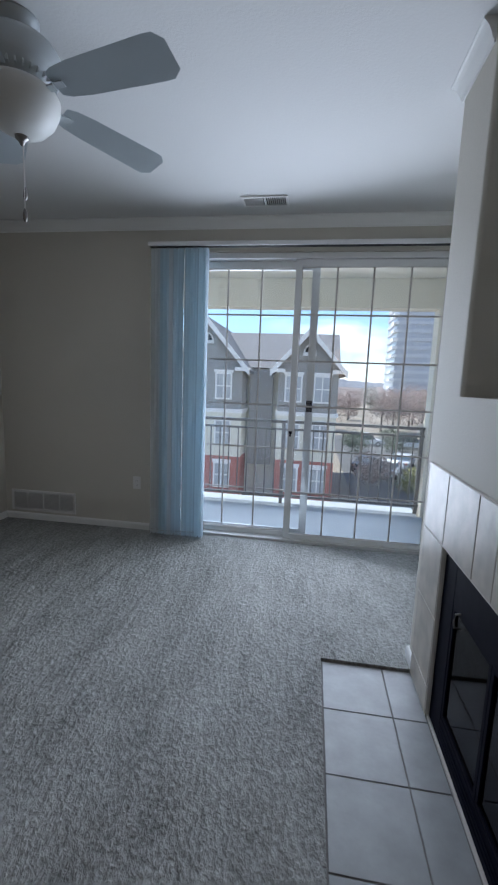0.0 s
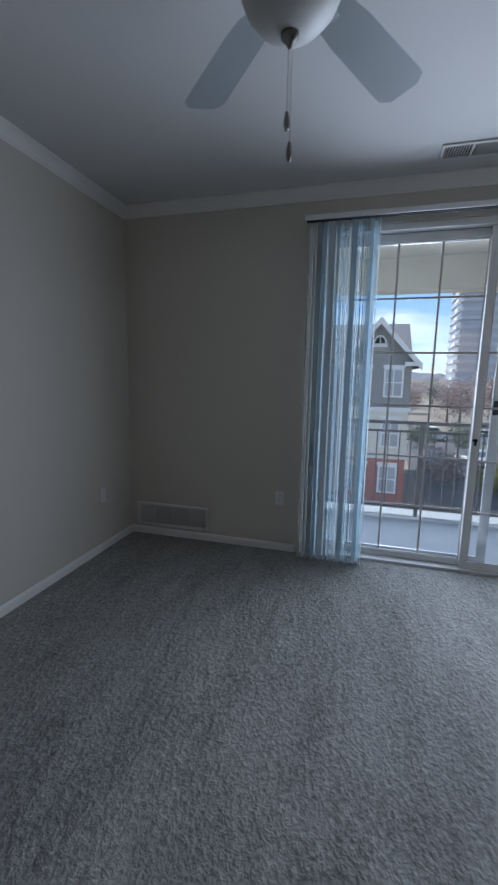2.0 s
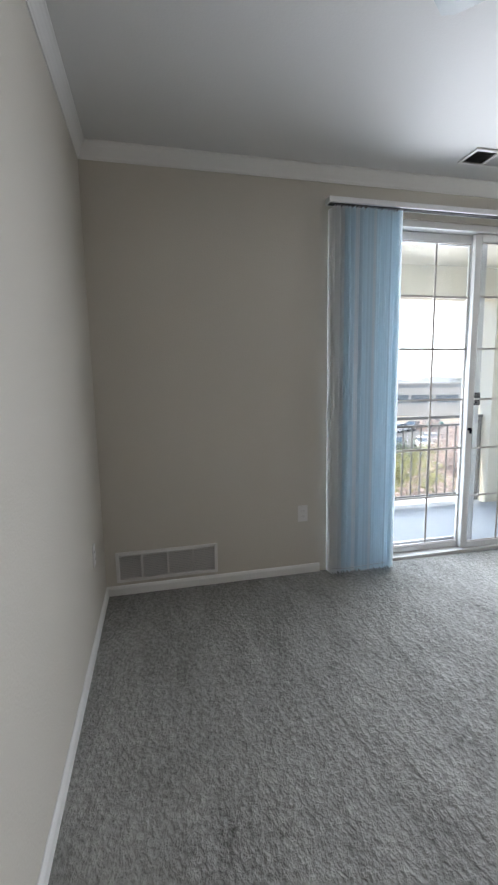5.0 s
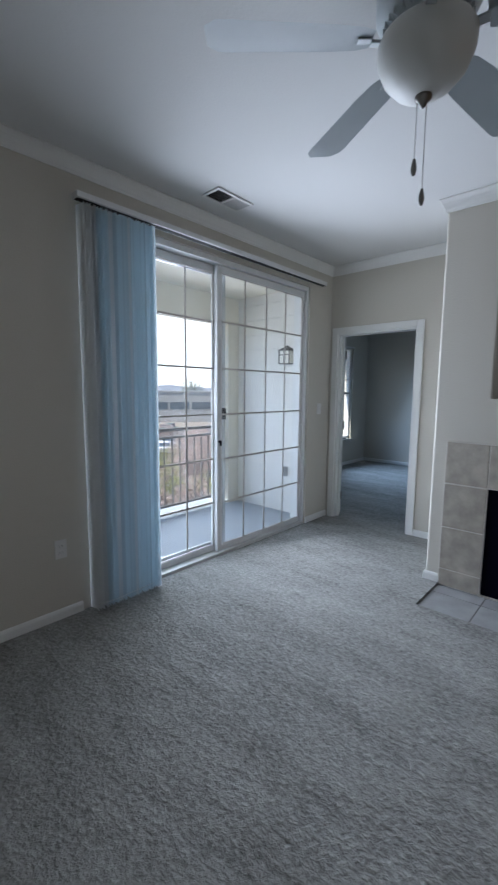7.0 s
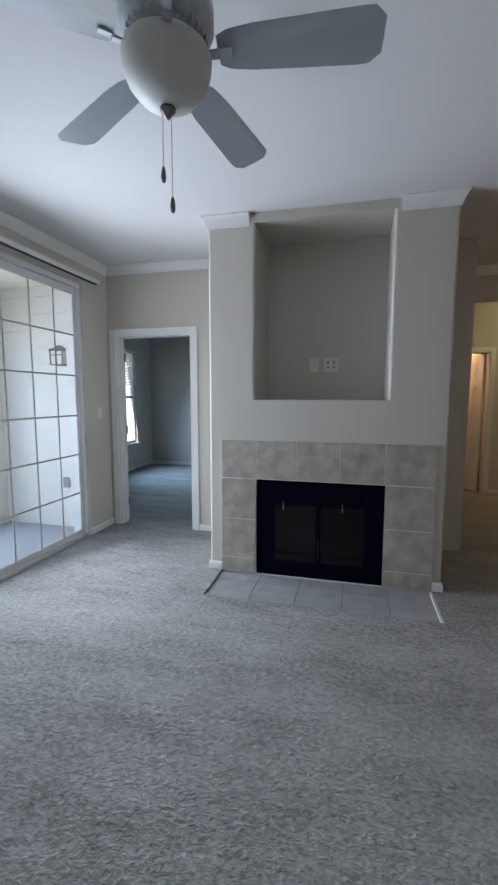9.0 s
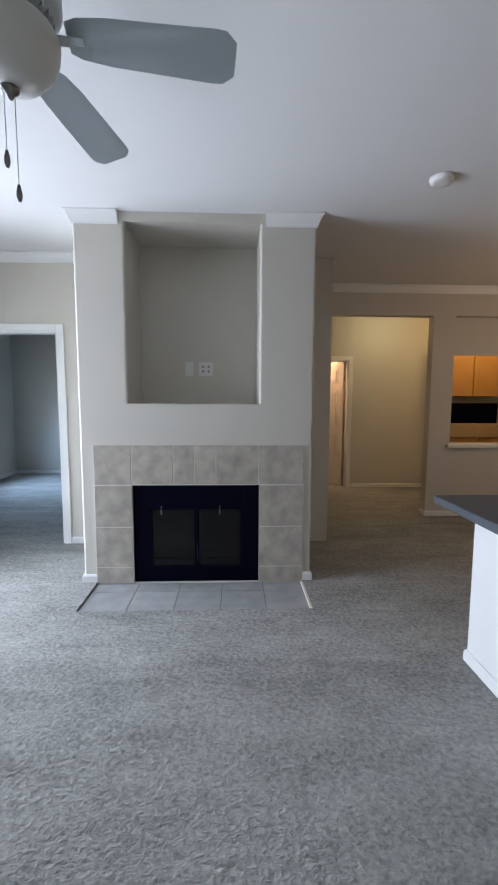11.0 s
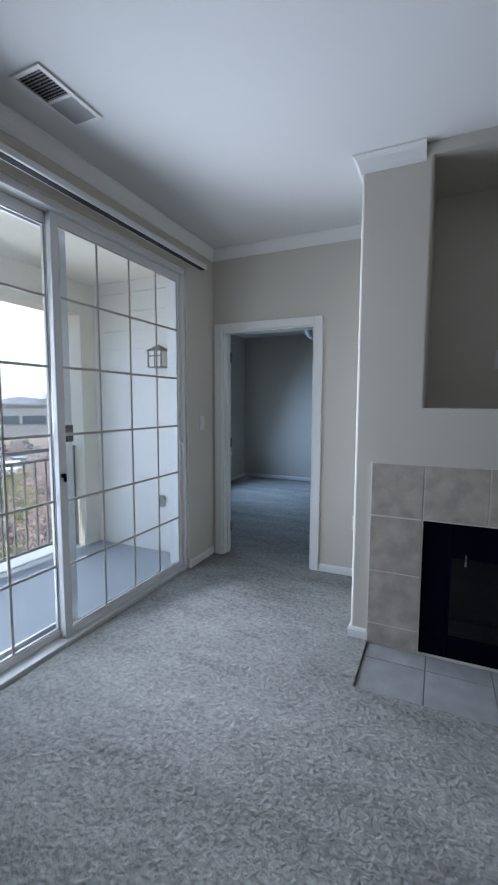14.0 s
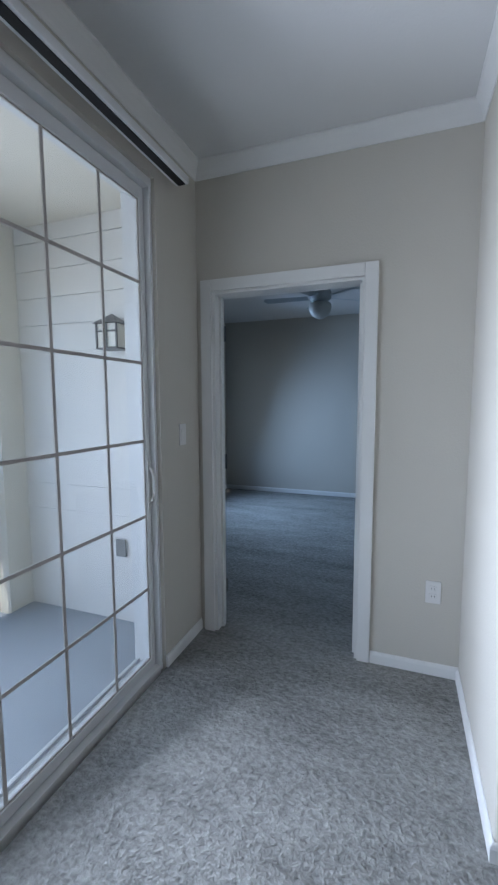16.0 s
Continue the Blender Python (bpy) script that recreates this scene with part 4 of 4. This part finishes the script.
def gable(xc, hw, y0, y1, eave, peak, top_mat):
    part("wall", boxes(((xc - hw, y0, 0), (xc + hw, y1, 2.9))), BRICK, apt, "red brick base storey")
    part("wall", boxes(((xc - hw, y0, 2.9), (xc + hw, y1, 5.75))), CREAM, apt, "cream middle storey")
    for s in (-1, 1):
        part("eave_return", boxes(((xc + s * (hw + 0.05) - 0.45, y0 - 0.5, eave - 0.42), (xc + s * (hw + 0.05) + 0.45, y0 - 0.02, eave - 0.2))), OUTW, apt)
    part("band", boxes(((xc - hw - 0.1, y0 - 0.1, 5.75), (xc + hw + 0.1, y1, 6.0))), OUTW, apt)
    bm = bmesh.new()
    prof = [(xc - hw, 6.0), (xc + hw, 6.0), (xc + hw, eave), (xc, peak), (xc - hw, eave)]
    a = [bm.verts.new((x, y0, z)) for x, z in prof]
    b = [bm.verts.new((x, y1, z)) for x, z in prof]
    bm.faces.new(a)
    bm.faces.new(b)
    for i in range(5):
        bm.faces.new((a[i], a[(i + 1) % 5], b[(i + 1) % 5], b[i]))
    bmesh.ops.recalc_face_normals(bm, faces=bm.faces)
    part("wall", bm, top_mat, apt, "grey lap-sided top storey with a gable")
    sl_ = (peak - eave) / hw
    for s in (-1, 1):
        bm = bmesh.new()
        pr = [(xc, peak + 0.02), (xc + s * (hw + 0.5), eave - 0.5 * sl_ + 0.02), (xc + s * (hw + 0.5), eave - 0.5 * sl_ + 0.22), (xc, peak + 0.24)]
        for yy0, yy1, mat_, nm in ((y0 - 0.45, y1, ROOF, "roof"), (y0 - 0.56, y0 - 0.45, OUTW, "fascia")):
            bm = bmesh.new()
            pq = [(x, z - (0.16 if k < 2 else 0.0) + (0.01 if k > 1 else 0.0)) for k, (x, z) in enumerate(pr)] if nm == "fascia" else pr
            a = [bm.verts.new((x, yy0, z)) for x, z in pq]
            b = [bm.verts.new((x, yy1, z)) for x, z in pq]
            bm.faces.new(a)
            bm.faces.new(b)
            for i in range(4):
                bm.faces.new((a[i], a[(i + 1) % 4], b[(i + 1) % 4], b[i]))
            bmesh.ops.recalc_face_normals(bm, faces=bm.faces)
            part(nm, bm, mat_, apt)
    vz = peak - 1.35
    arc = [(xc + 0.34 * math.cos(math.pi * k / 12), vz + 0.10 + 0.48 * math.sin(math.pi * k / 12)) for k in range(13)]
    gv = part("gable_vent", sweep([(x, y0 - 0.05, z) for x, z in arc + [arc[0]]], 0.055, 6), OUTW, apt, "white half-round gable vent")
    bm = bmesh.new()
    bm.faces.new([bm.verts.new((x, y0 - 0.02, z)) for x, z in arc])
    bmesh.ops.solidify(bm, geom=bm.faces[:], thickness=0.02)
    part("pane", bm, WINB, gv)
    part("vent_sill", boxes(((xc - 0.42, y0 - 0.14, vz - 0.06), (xc + 0.42, y0 - 0.01, vz + 0.08)), ((xc - 0.03, y0 - 0.09, vz + 0.08), (xc + 0.03, y0 - 0.045, vz + 0.55))), OUTW, gv)
    for z in (0.9, 3.7, 6.7):
        for dx in (-hw * 0.48, hw * 0.48):
            w = part("window", boxes(((xc + dx - 0.55, y0 - 0.07, z - 0.1), (xc + dx + 0.55, y0 - 0.01, z + 1.6)), ((xc + dx - 0.62, y0 - 0.10, z + 1.6), (xc + dx + 0.62, y0 - 0.01, z + 1.78))), OUTW, apt, "white trimmed window")
            for px in (-0.24, 0.24):
                part("pane", boxes(((xc + dx + px - 0.20, y0 - 0.085, z), (xc + dx + px + 0.20, y0 - 0.071, z + 0.72)), ((xc + dx + px - 0.20, y0 - 0.085, z + 0.80), (xc + dx + px + 0.20, y0 - 0.071, z + 1.5))), PANE, w)


gable(2.55, 1.85, 0, 9, 8.85, 10.9, GREYS)
gable(-3.9, 2.3, 0, 9, 8.85, 11.5, GREYS)
part("wall", boxes(((-14, 2.2, 0), (1.2, 12, 8.7))), CREAM, apt, "cream recessed wall")
part("stair_screen", boxes(((-1.35, 1.6, 2.2), (0.2, 2.2, 8.6))), GREYS, apt, "dark grey stair tower")
bm = bmesh.new()
pr = [(1.6, 8.75), (12.6, 8.75), (6.0, 11.5)]
a = [bm.verts.new((-14.5, y, z)) for y, z in pr]
b = [bm.verts.new((4.6, y, z)) for y, z in pr]
bm.faces.new(a)
bm.faces.new(b)
for i in range(3):
    bm.faces.new((a[i], a[(i + 1) % 3], b[(i + 1) % 3], b[i]))
bmesh.ops.recalc_face_normals(bm, faces=bm.faces)
part("roof", bm, ROOF, apt)

tw = thing("office_tower", (54, 200, GZ), "tall grey office tower with banded windows in the distance", "building")
# tower concrete and glass are paled: the distance haze is in their colours
CONC = material("hazed_tower_concrete", (0.50, 0.51, 0.54), 0.8)
part("core", boxes(((-14.5, 0.5, 0), (14.5, 25, 78))), material("hazed_tower_glass", (0.40, 0.42, 0.46), 0.3, var=0.05), tw)
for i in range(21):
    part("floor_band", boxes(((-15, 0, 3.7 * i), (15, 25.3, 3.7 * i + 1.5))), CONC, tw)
for i in range(21):
    part("corner_balcony", boxes(((-16.4, -0.6, 3.7 * i), (-14.2, 6, 3.7 * i + 1.2))), OUTW, tw)

# no air haze is rendered; the hills carry it as a pale bluish colour
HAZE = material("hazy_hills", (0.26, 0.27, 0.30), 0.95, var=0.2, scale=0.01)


def ridge(name, y, h0, h1, mat, label, x0=-900, x1=1400, step=12, seed=0.0):
    bm = bmesh.new()
    lo, hi, bk = [], [], []
    x = x0
    while x <= x1:
        z = h0 + (h1 - h0) * (0.5 + 0.5 * noise.fractal(Vector((x * 0.006 + seed, 0, 0)), 0.6, 2.2, 5))
        lo.append(bm.verts.new((x, y, GZ - 0.1)))
        hi.append(bm.verts.new((x, y + 20, GZ + z)))
        bk.append(bm.verts.new((x, y + 90, GZ - 0.1)))
        x += step
    for i in range(len(lo) - 1):
        bm.faces.new((lo[i], lo[i + 1], hi[i + 1], hi[i]))
        bm.faces.new((hi[i], hi[i + 1], bk[i + 1], bk[i]))
    bmesh.ops.recalc_face_normals(bm, faces=bm.faces)
    return structure(name, bm, mat, label)


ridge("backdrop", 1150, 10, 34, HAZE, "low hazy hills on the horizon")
# woods likewise toned brown-grey, with the haze in the colour
WOODS = material("hazy_winter_woods", (0.20, 0.175, 0.17), 0.95, var=0.35, scale=0.35, grain=0.35, grain_scale=1.6)
ridge("backdrop", 205, 5.5, 9.5, WOODS, "brown-grey winter woods beyond the car park", -250, 420, 1.6, 3.0)

# low buildings, far across the car park
# tan stucco greyed down, its low-contrast haze put into the base colour
TANW = material("hazed_tan_stucco", (0.29, 0.275, 0.26), 0.85, var=0.06, scale=0.3)
for at, w, d, h, rz in (((62, 80), 62, 22, 7.3, -38), ((128, 205), 70, 20, 7.0, -24)):
    lb = thing("low_commercial_building", (at[0], at[1], GZ), "low grey-tan stucco commercial building with a dark window band", "building", "low buildings", rz)
    part("wall", boxes(((-w / 2, 0, 0), (w / 2, d, h))), TANW, lb)
    part("parapet", boxes(((-w / 2 - 0.2, -0.2, h), (w / 2 + 0.2, d + 0.2, h + 0.35))), TANW, lb)
    nn = int(w / 5)
    for i in range(nn):
        x = -w / 2 + w * (i + 0.5) / nn
        part("window", boxes(((x - 2.3, -0.08, h * 0.44), (x + 2.3, -0.02, h * 0.68))), WINB, lb)

# trees and bushes
BARK = material("bark", (0.12, 0.095, 0.075), 0.9, var=0.2, scale=4.0)
LEAF = material("dark_foliage", (0.055, 0.075, 0.04), 0.8, var=0.2, scale=1.0, per_island=0.4)
DRY = material("dry_twigs", (0.27, 0.20, 0.175), 0.9, var=0.2, scale=1.0, per_island=0.35)
YEL = material("yellow_green_foliage", (0.16, 0.16, 0.05), 0.8, var=0.2, scale=1.0, per_island=0.35)


def crown_mesh(r, h, z0, n, leaf, rng, squash=1.0):
    vs, fs = [], []
    lobes = [(rng.uniform(-0.5, 0.5) * r, rng.uniform(-0.5, 0.5) * r, z0 + h * rng.uniform(0.25, 0.8), r * rng.uniform(0.4, 0.65)) for _ in range(9)]
    for k in range(n):
        lx, ly, lz, lr = lobes[k % 9]
        v = Vector((rng.gauss(0, 1), rng.gauss(0, 1), rng.gauss(0, 1))).normalized() * lr * rng.uniform(0.55, 1.08)
        c = Vector((lx, ly, lz)) + Vector((v.x, v.y, v.z * squash))
        a = Vector((rng.gauss(0, 1), rng.gauss(0, 1), rng.gauss(0, 1))).normalized()
        b = a.orthogonal().normalized()
        s = leaf * rng.uniform(0.6, 1.3)
        i = len(vs)
        vs += [c + a * s, c + b * s * 0.6, c - a * s, c - b * s * 0.6]
        fs.append((i, i + 1, i + 2, i + 3))
    me = bpy.data.meshes.new("crown")
    me.from_pydata([tuple(v) for v in vs], [], fs)
    return me


def tree(name, at, h, r, mat, label, trunk, n=900, leaf=0.22, seed=1, bare=False):
    rng = random.Random(seed)
    t = thing(name, (at[0], at[1], GZ), label, "tree" if trunk else "bush")
    if trunk:
        pts = [(0, 0, -0.1), (0.1, 0, h * 0.2), (0.05, 0.1, h * 0.45), (0.0, 0.0, h * 0.75)]
        bms = [sweep(pts[:2], 0.22), sweep(pts[1:], 0.14)]
        for k in range(7):
            a = k * 2.4
            z = h * (0.25 + 0.07 * k)
            bms.append(sweep([(0.08, 0, z), (0.3 * r * math.cos(a), 0.3 * r * math.sin(a), z + 0.1 * h), (0.75 * r * math.cos(a), 0.75 * r * math.sin(a), z + 0.2 * h)], 0.06, 5))
        part("trunk", merge(*bms), BARK, t)
        z0, hh = h * 0.12, h * 0.88
    else:
        z0, hh = 0.0, h
    me = crown_mesh(r, hh, z0, n, leaf, rng, 0.9)
    me.materials.append(mat)
    ob = new("crown", me)
    ob.parent = t
    return t


spots = [(8, 46, 2.4, 2.2, LEAF, 0), (13.5, 49, 2.6, 2.6, LEAF, 0), (11.2, 29, 1.5, 2.0, YEL, 0), (14.0, 28.4, 1.5, 2.1, YEL, 0), (8.0, 30.0, 2.4, 1.9, DRY, 0),
         (19.5, 26, 1.8, 2.4, YEL, 0), (22, 30, 2.4, 2.4, LEAF, 0), (19, 44, 3.2, 3.0, LEAF, 0), (27, 30, 3.0, 3.0, DRY, 0), (31, 33, 3.4, 3.2, DRY, 0), (35, 38, 3.4, 3.2, DRY, 0),
         (88, 101, 13.4, 5.2, LEAF, 1), (100, 98, 11.5, 4.5, LEAF, 1), (25, 27, 2.6, 3.0, DRY, 0), (29, 27, 2.8, 3.0, DRY, 0), (33, 30, 2.8, 3.0, DRY, 0), (39, 42, 2.6, 3.0, DRY, 0), (25, 62, 2.5, 2.5, YEL, 0), (38, 48, 3.0, 2.6, DRY, 0)]
for k, (x, y, h, r, mt, tr) in enumerate(spots):
    tree("tree" if tr else "bush", (x, y), h, r, mt, {LEAF: "dark green leafy ", DRY: "bare brown twiggy ", YEL: "yellow-green leafy "}[mt] + ("tree beyond the car park" if tr else "bush by the car park"), tr, 2600 if tr else 1800, 0.17 if tr else 0.10, k)
rs = random.Random(41)
for k in range(26):
    x, y = 13.5 + 0.50 * k + rs.uniform(-2.0, 2.0), 15.5 + 0.52 * k + rs.uniform(-2.5, 2.5)
    h = rs.uniform(1.2, 2.6)
    dry = rs.random() < 0.72
    tree("bush", (x, y), h, h * 0.85, DRY if dry else YEL, "bare red-brown twiggy bush in the planting strip" if dry else "yellow-green leafy bush in the planting strip", 0, 900, 0.10, 300 + k)
rb = random.Random(77)
for k in range(44):
    x = -6 + 2.1 * k + rb.uniform(-2, 2)
    y = rb.uniform(66, 130) if x < 36 else rb.uniform(125, 160)
    if -16 < x < 6 and y < 40:
        continue
    h = rb.uniform(6.0, 8.4)
    tree("tree", (x, y), h, h * 0.55, DRY if rb.random() < 0.85 else LEAF, "hazy brown winter tree beyond the car park", True, 1700, 0.17, 100 + k)

# cars
TYRE = material("tyre_rubber", (0.02, 0.02, 0.02), 0.8)
RIM = material("alloy_rim", (0.5, 0.5, 0.52), 0.35, metal=1.0)


def car(colour, label, long=4.6, suv=False):
    paint = material("car_paint", colour, 0.25, spec=0.6, var=0.02)
    c = thing("car", (0, 0, GZ), label, "car", "parked cars")
    top = 1.72 if suv else 1.42
    L2 = long / 2

    def prism(pr, y, m, name, bev=0.0, lab=""):
        bm = bmesh.new()
        a, b = [[bm.verts.new((x, yy, z)) for x, z in pr] for yy in (-y, y)]
        bm.faces.new(a)
        bm.faces.new(b)
        for i in range(len(pr)):
            bm.faces.new((a[i], a[(i + 1) % len(pr)], b[(i + 1) % len(pr)], b[i]))
        bmesh.ops.recalc_face_normals(bm, faces=bm.faces)
        if bev:
            bmesh.ops.bevel(bm, geom=bm.edges[:], offset=bev, segments=2, affect="EDGES", clamp_overlap=True)
        return part(name, bm, m, c, lab)

    prism([(-L2, 0.32), (L2, 0.32), (L2, 0.62), (L2 - 0.15, 0.82), (L2 - 1.2, 0.95), (-L2 + (0.05 if suv else 0.8), 0.98), (-L2, 0.85)], 0.88, paint, "body", 0.07)
    back = -L2 + (0.15 if suv else 0.7)
    prism([(back, 0.95), (L2 - 1.15, 0.93), (L2 - 1.75, top - 0.06), (back + (0.25 if suv else 0.75), top - 0.06)], 0.76, WINB, "glazing", 0.03, "dark car glass")
    prism([(L2 - 1.80, top - 0.08), (L2 - 1.95, top), (back + (0.4 if suv else 0.95), top), (back + (0.2 if suv else 0.7), top - 0.08)], 0.74, paint, "roof", 0.03)
    for sx in (-L2 + 0.85, L2 - 0.85):
        for sy in (-0.80, 0.80):
            w = lathe([(0, -0.11), (0.33, -0.11), (0.33, 0.11), (0, 0.11)], 20)
            bmesh.ops.rotate(w, verts=w.verts, cent=(0, 0, 0), matrix=Matrix.Rotation(radians(90), 3, "X"))
            bmesh.ops.translate(w, verts=w.verts, vec=(sx, sy, 0.33))
            wo = part("wheel", w, TYRE, c)
            q = lathe([(0, -0.115), (0.2, -0.115), (0.2, 0.115), (0, 0.115)], 14)
            bmesh.ops.rotate(q, verts=q.verts, cent=(0, 0, 0), matrix=Matrix.Rotation(radians(90), 3, "X"))
            bmesh.ops.translate(q, verts=q.verts, vec=(sx, sy, 0.33))
            part("rim", q, RIM, wo)
    for sy in (-0.62, 0.62):
        part("headlight", boxes(((L2 - 0.10, sy - 0.15, 0.60), (L2 + 0.01, sy + 0.15, 0.72)), bevel=0.02), PLASTIC, c)
        part("tail_light", boxes(((-L2 - 0.01, sy - 0.12, 0.68), (-L2 + 0.08, sy + 0.12, 0.84)), bevel=0.02), BRICK, c)
    return c


white = car((0.75, 0.75, 0.74), "white saloon car in the car park")
suvw = car((0.72, 0.73, 0.74), "white sport utility car in the car park", suv=True)
dark = car((0.05, 0.055, 0.065), "dark grey saloon car in the car park")
silver = car((0.38, 0.40, 0.42), "silver saloon car in the car park")
teal = car((0.03, 0.22, 0.20), "teal van in the car park", 5.0, True)
G = Matrix.Translation((0, 0, GZ + 0.02))
first = {}
for src, x, y, rz in ((white, 10.0, 34.2, 70), (suvw, 15.7, 52.5, 0), (white, 13.2, 32.4, 70), (dark, 8.2, 36.0, 70), (silver, 12.0, 38.5, 70), (dark, 15.2, 37.2, 70), (white, 17.6, 34.6, 70), (silver, 19.5, 52.5, 0),
                      (suvw, 10.3, 53.5, 0), (teal, 47, 60, 30), (dark, 28, 41, 60), (white, 31, 40, 60), (silver, 34, 43, 60), (white, 38, 56, 30), (dark, 42, 58, 30), (white, 24.5, 43, 60), (suvw, 21, 37, 70)):
    m = G @ pose(x, y, 0, 0, 0, rz)
    if src not in first:
        first[src] = m
    else:
        copy_thing(src, m)
for src, m in first.items():
    src.matrix_world = m

# ---- tiles of the fireplace and the hearth ----
bk = structure("tile_surround", boxes(((BX - 0.0105, -3.101, 0.0), (BX, FY0, 1.065)), ((BX - 0.0105, FY1, 0.0), (BX, -1.525, 1.065)), ((BX - 0.0105, FY0, FZ1), (BX, FY1, 1.065))), GROUT, "taupe ceramic tile surround of the fireplace")
cuts = (-1.527, -1.805, -2.115, -2.272, -2.433, -2.755, -3.098)


def tile(p0, p1, parent, mat, bev=0.003):
    return part("tile", boxes((p0, p1), bevel=bev), mat, parent)


for k, (a, b) in enumerate(zip(cuts, cuts[1:])):
    g0 = 0.0015 if k in (2,) else 0.003
    g1 = 0.0015 if k in (3,) else 0.003
    tile((BX - 0.013, b + (g0 if k == 2 else 0.003), FZ1 + 0.006), (BX - 0.004, a - (g1 if k == 3 else 0.003), 1.062), bk, TILE)
for a, b in ((cuts[0], cuts[1]), (cuts[5], cuts[6])):
    for z0, z1 in ((0.0, 0.127), (0.127, 0.442), (0.442, 0.762)):
        tile((BX - 0.013, b + 0.003, z0 + 0.003), (BX - 0.004, a - 0.003, z1 - 0.003), bk, TILE)
hb = structure("hearth", boxes(((HX, HY0, -0.02), (BX, HY1, -0.006))), DGROUT, "grey-taupe ceramic tile hearth set in the carpet")
hy = (-1.533, -1.850, -2.165, -2.480, -2.790, -3.097)
part("edge_strip", boxes(((HX + 0.004, HY0 + 0.001, -0.012), (BX - 0.03, HY0 + 0.018, 0.013)), bevel=0.003), GROUT, hb, "pale edging strip")
for a, b in zip(hy, hy[1:]):
    for xa, xb in ((HX + 0.003, 3.300), (3.300, BX - 0.006)):
        tile((xa + 0.003, b + (0.018 if b < -3.09 else 0.003), -0.018), (xb - 0.003, a - 0.003, -0.002), hb, HTILE, 0.002)
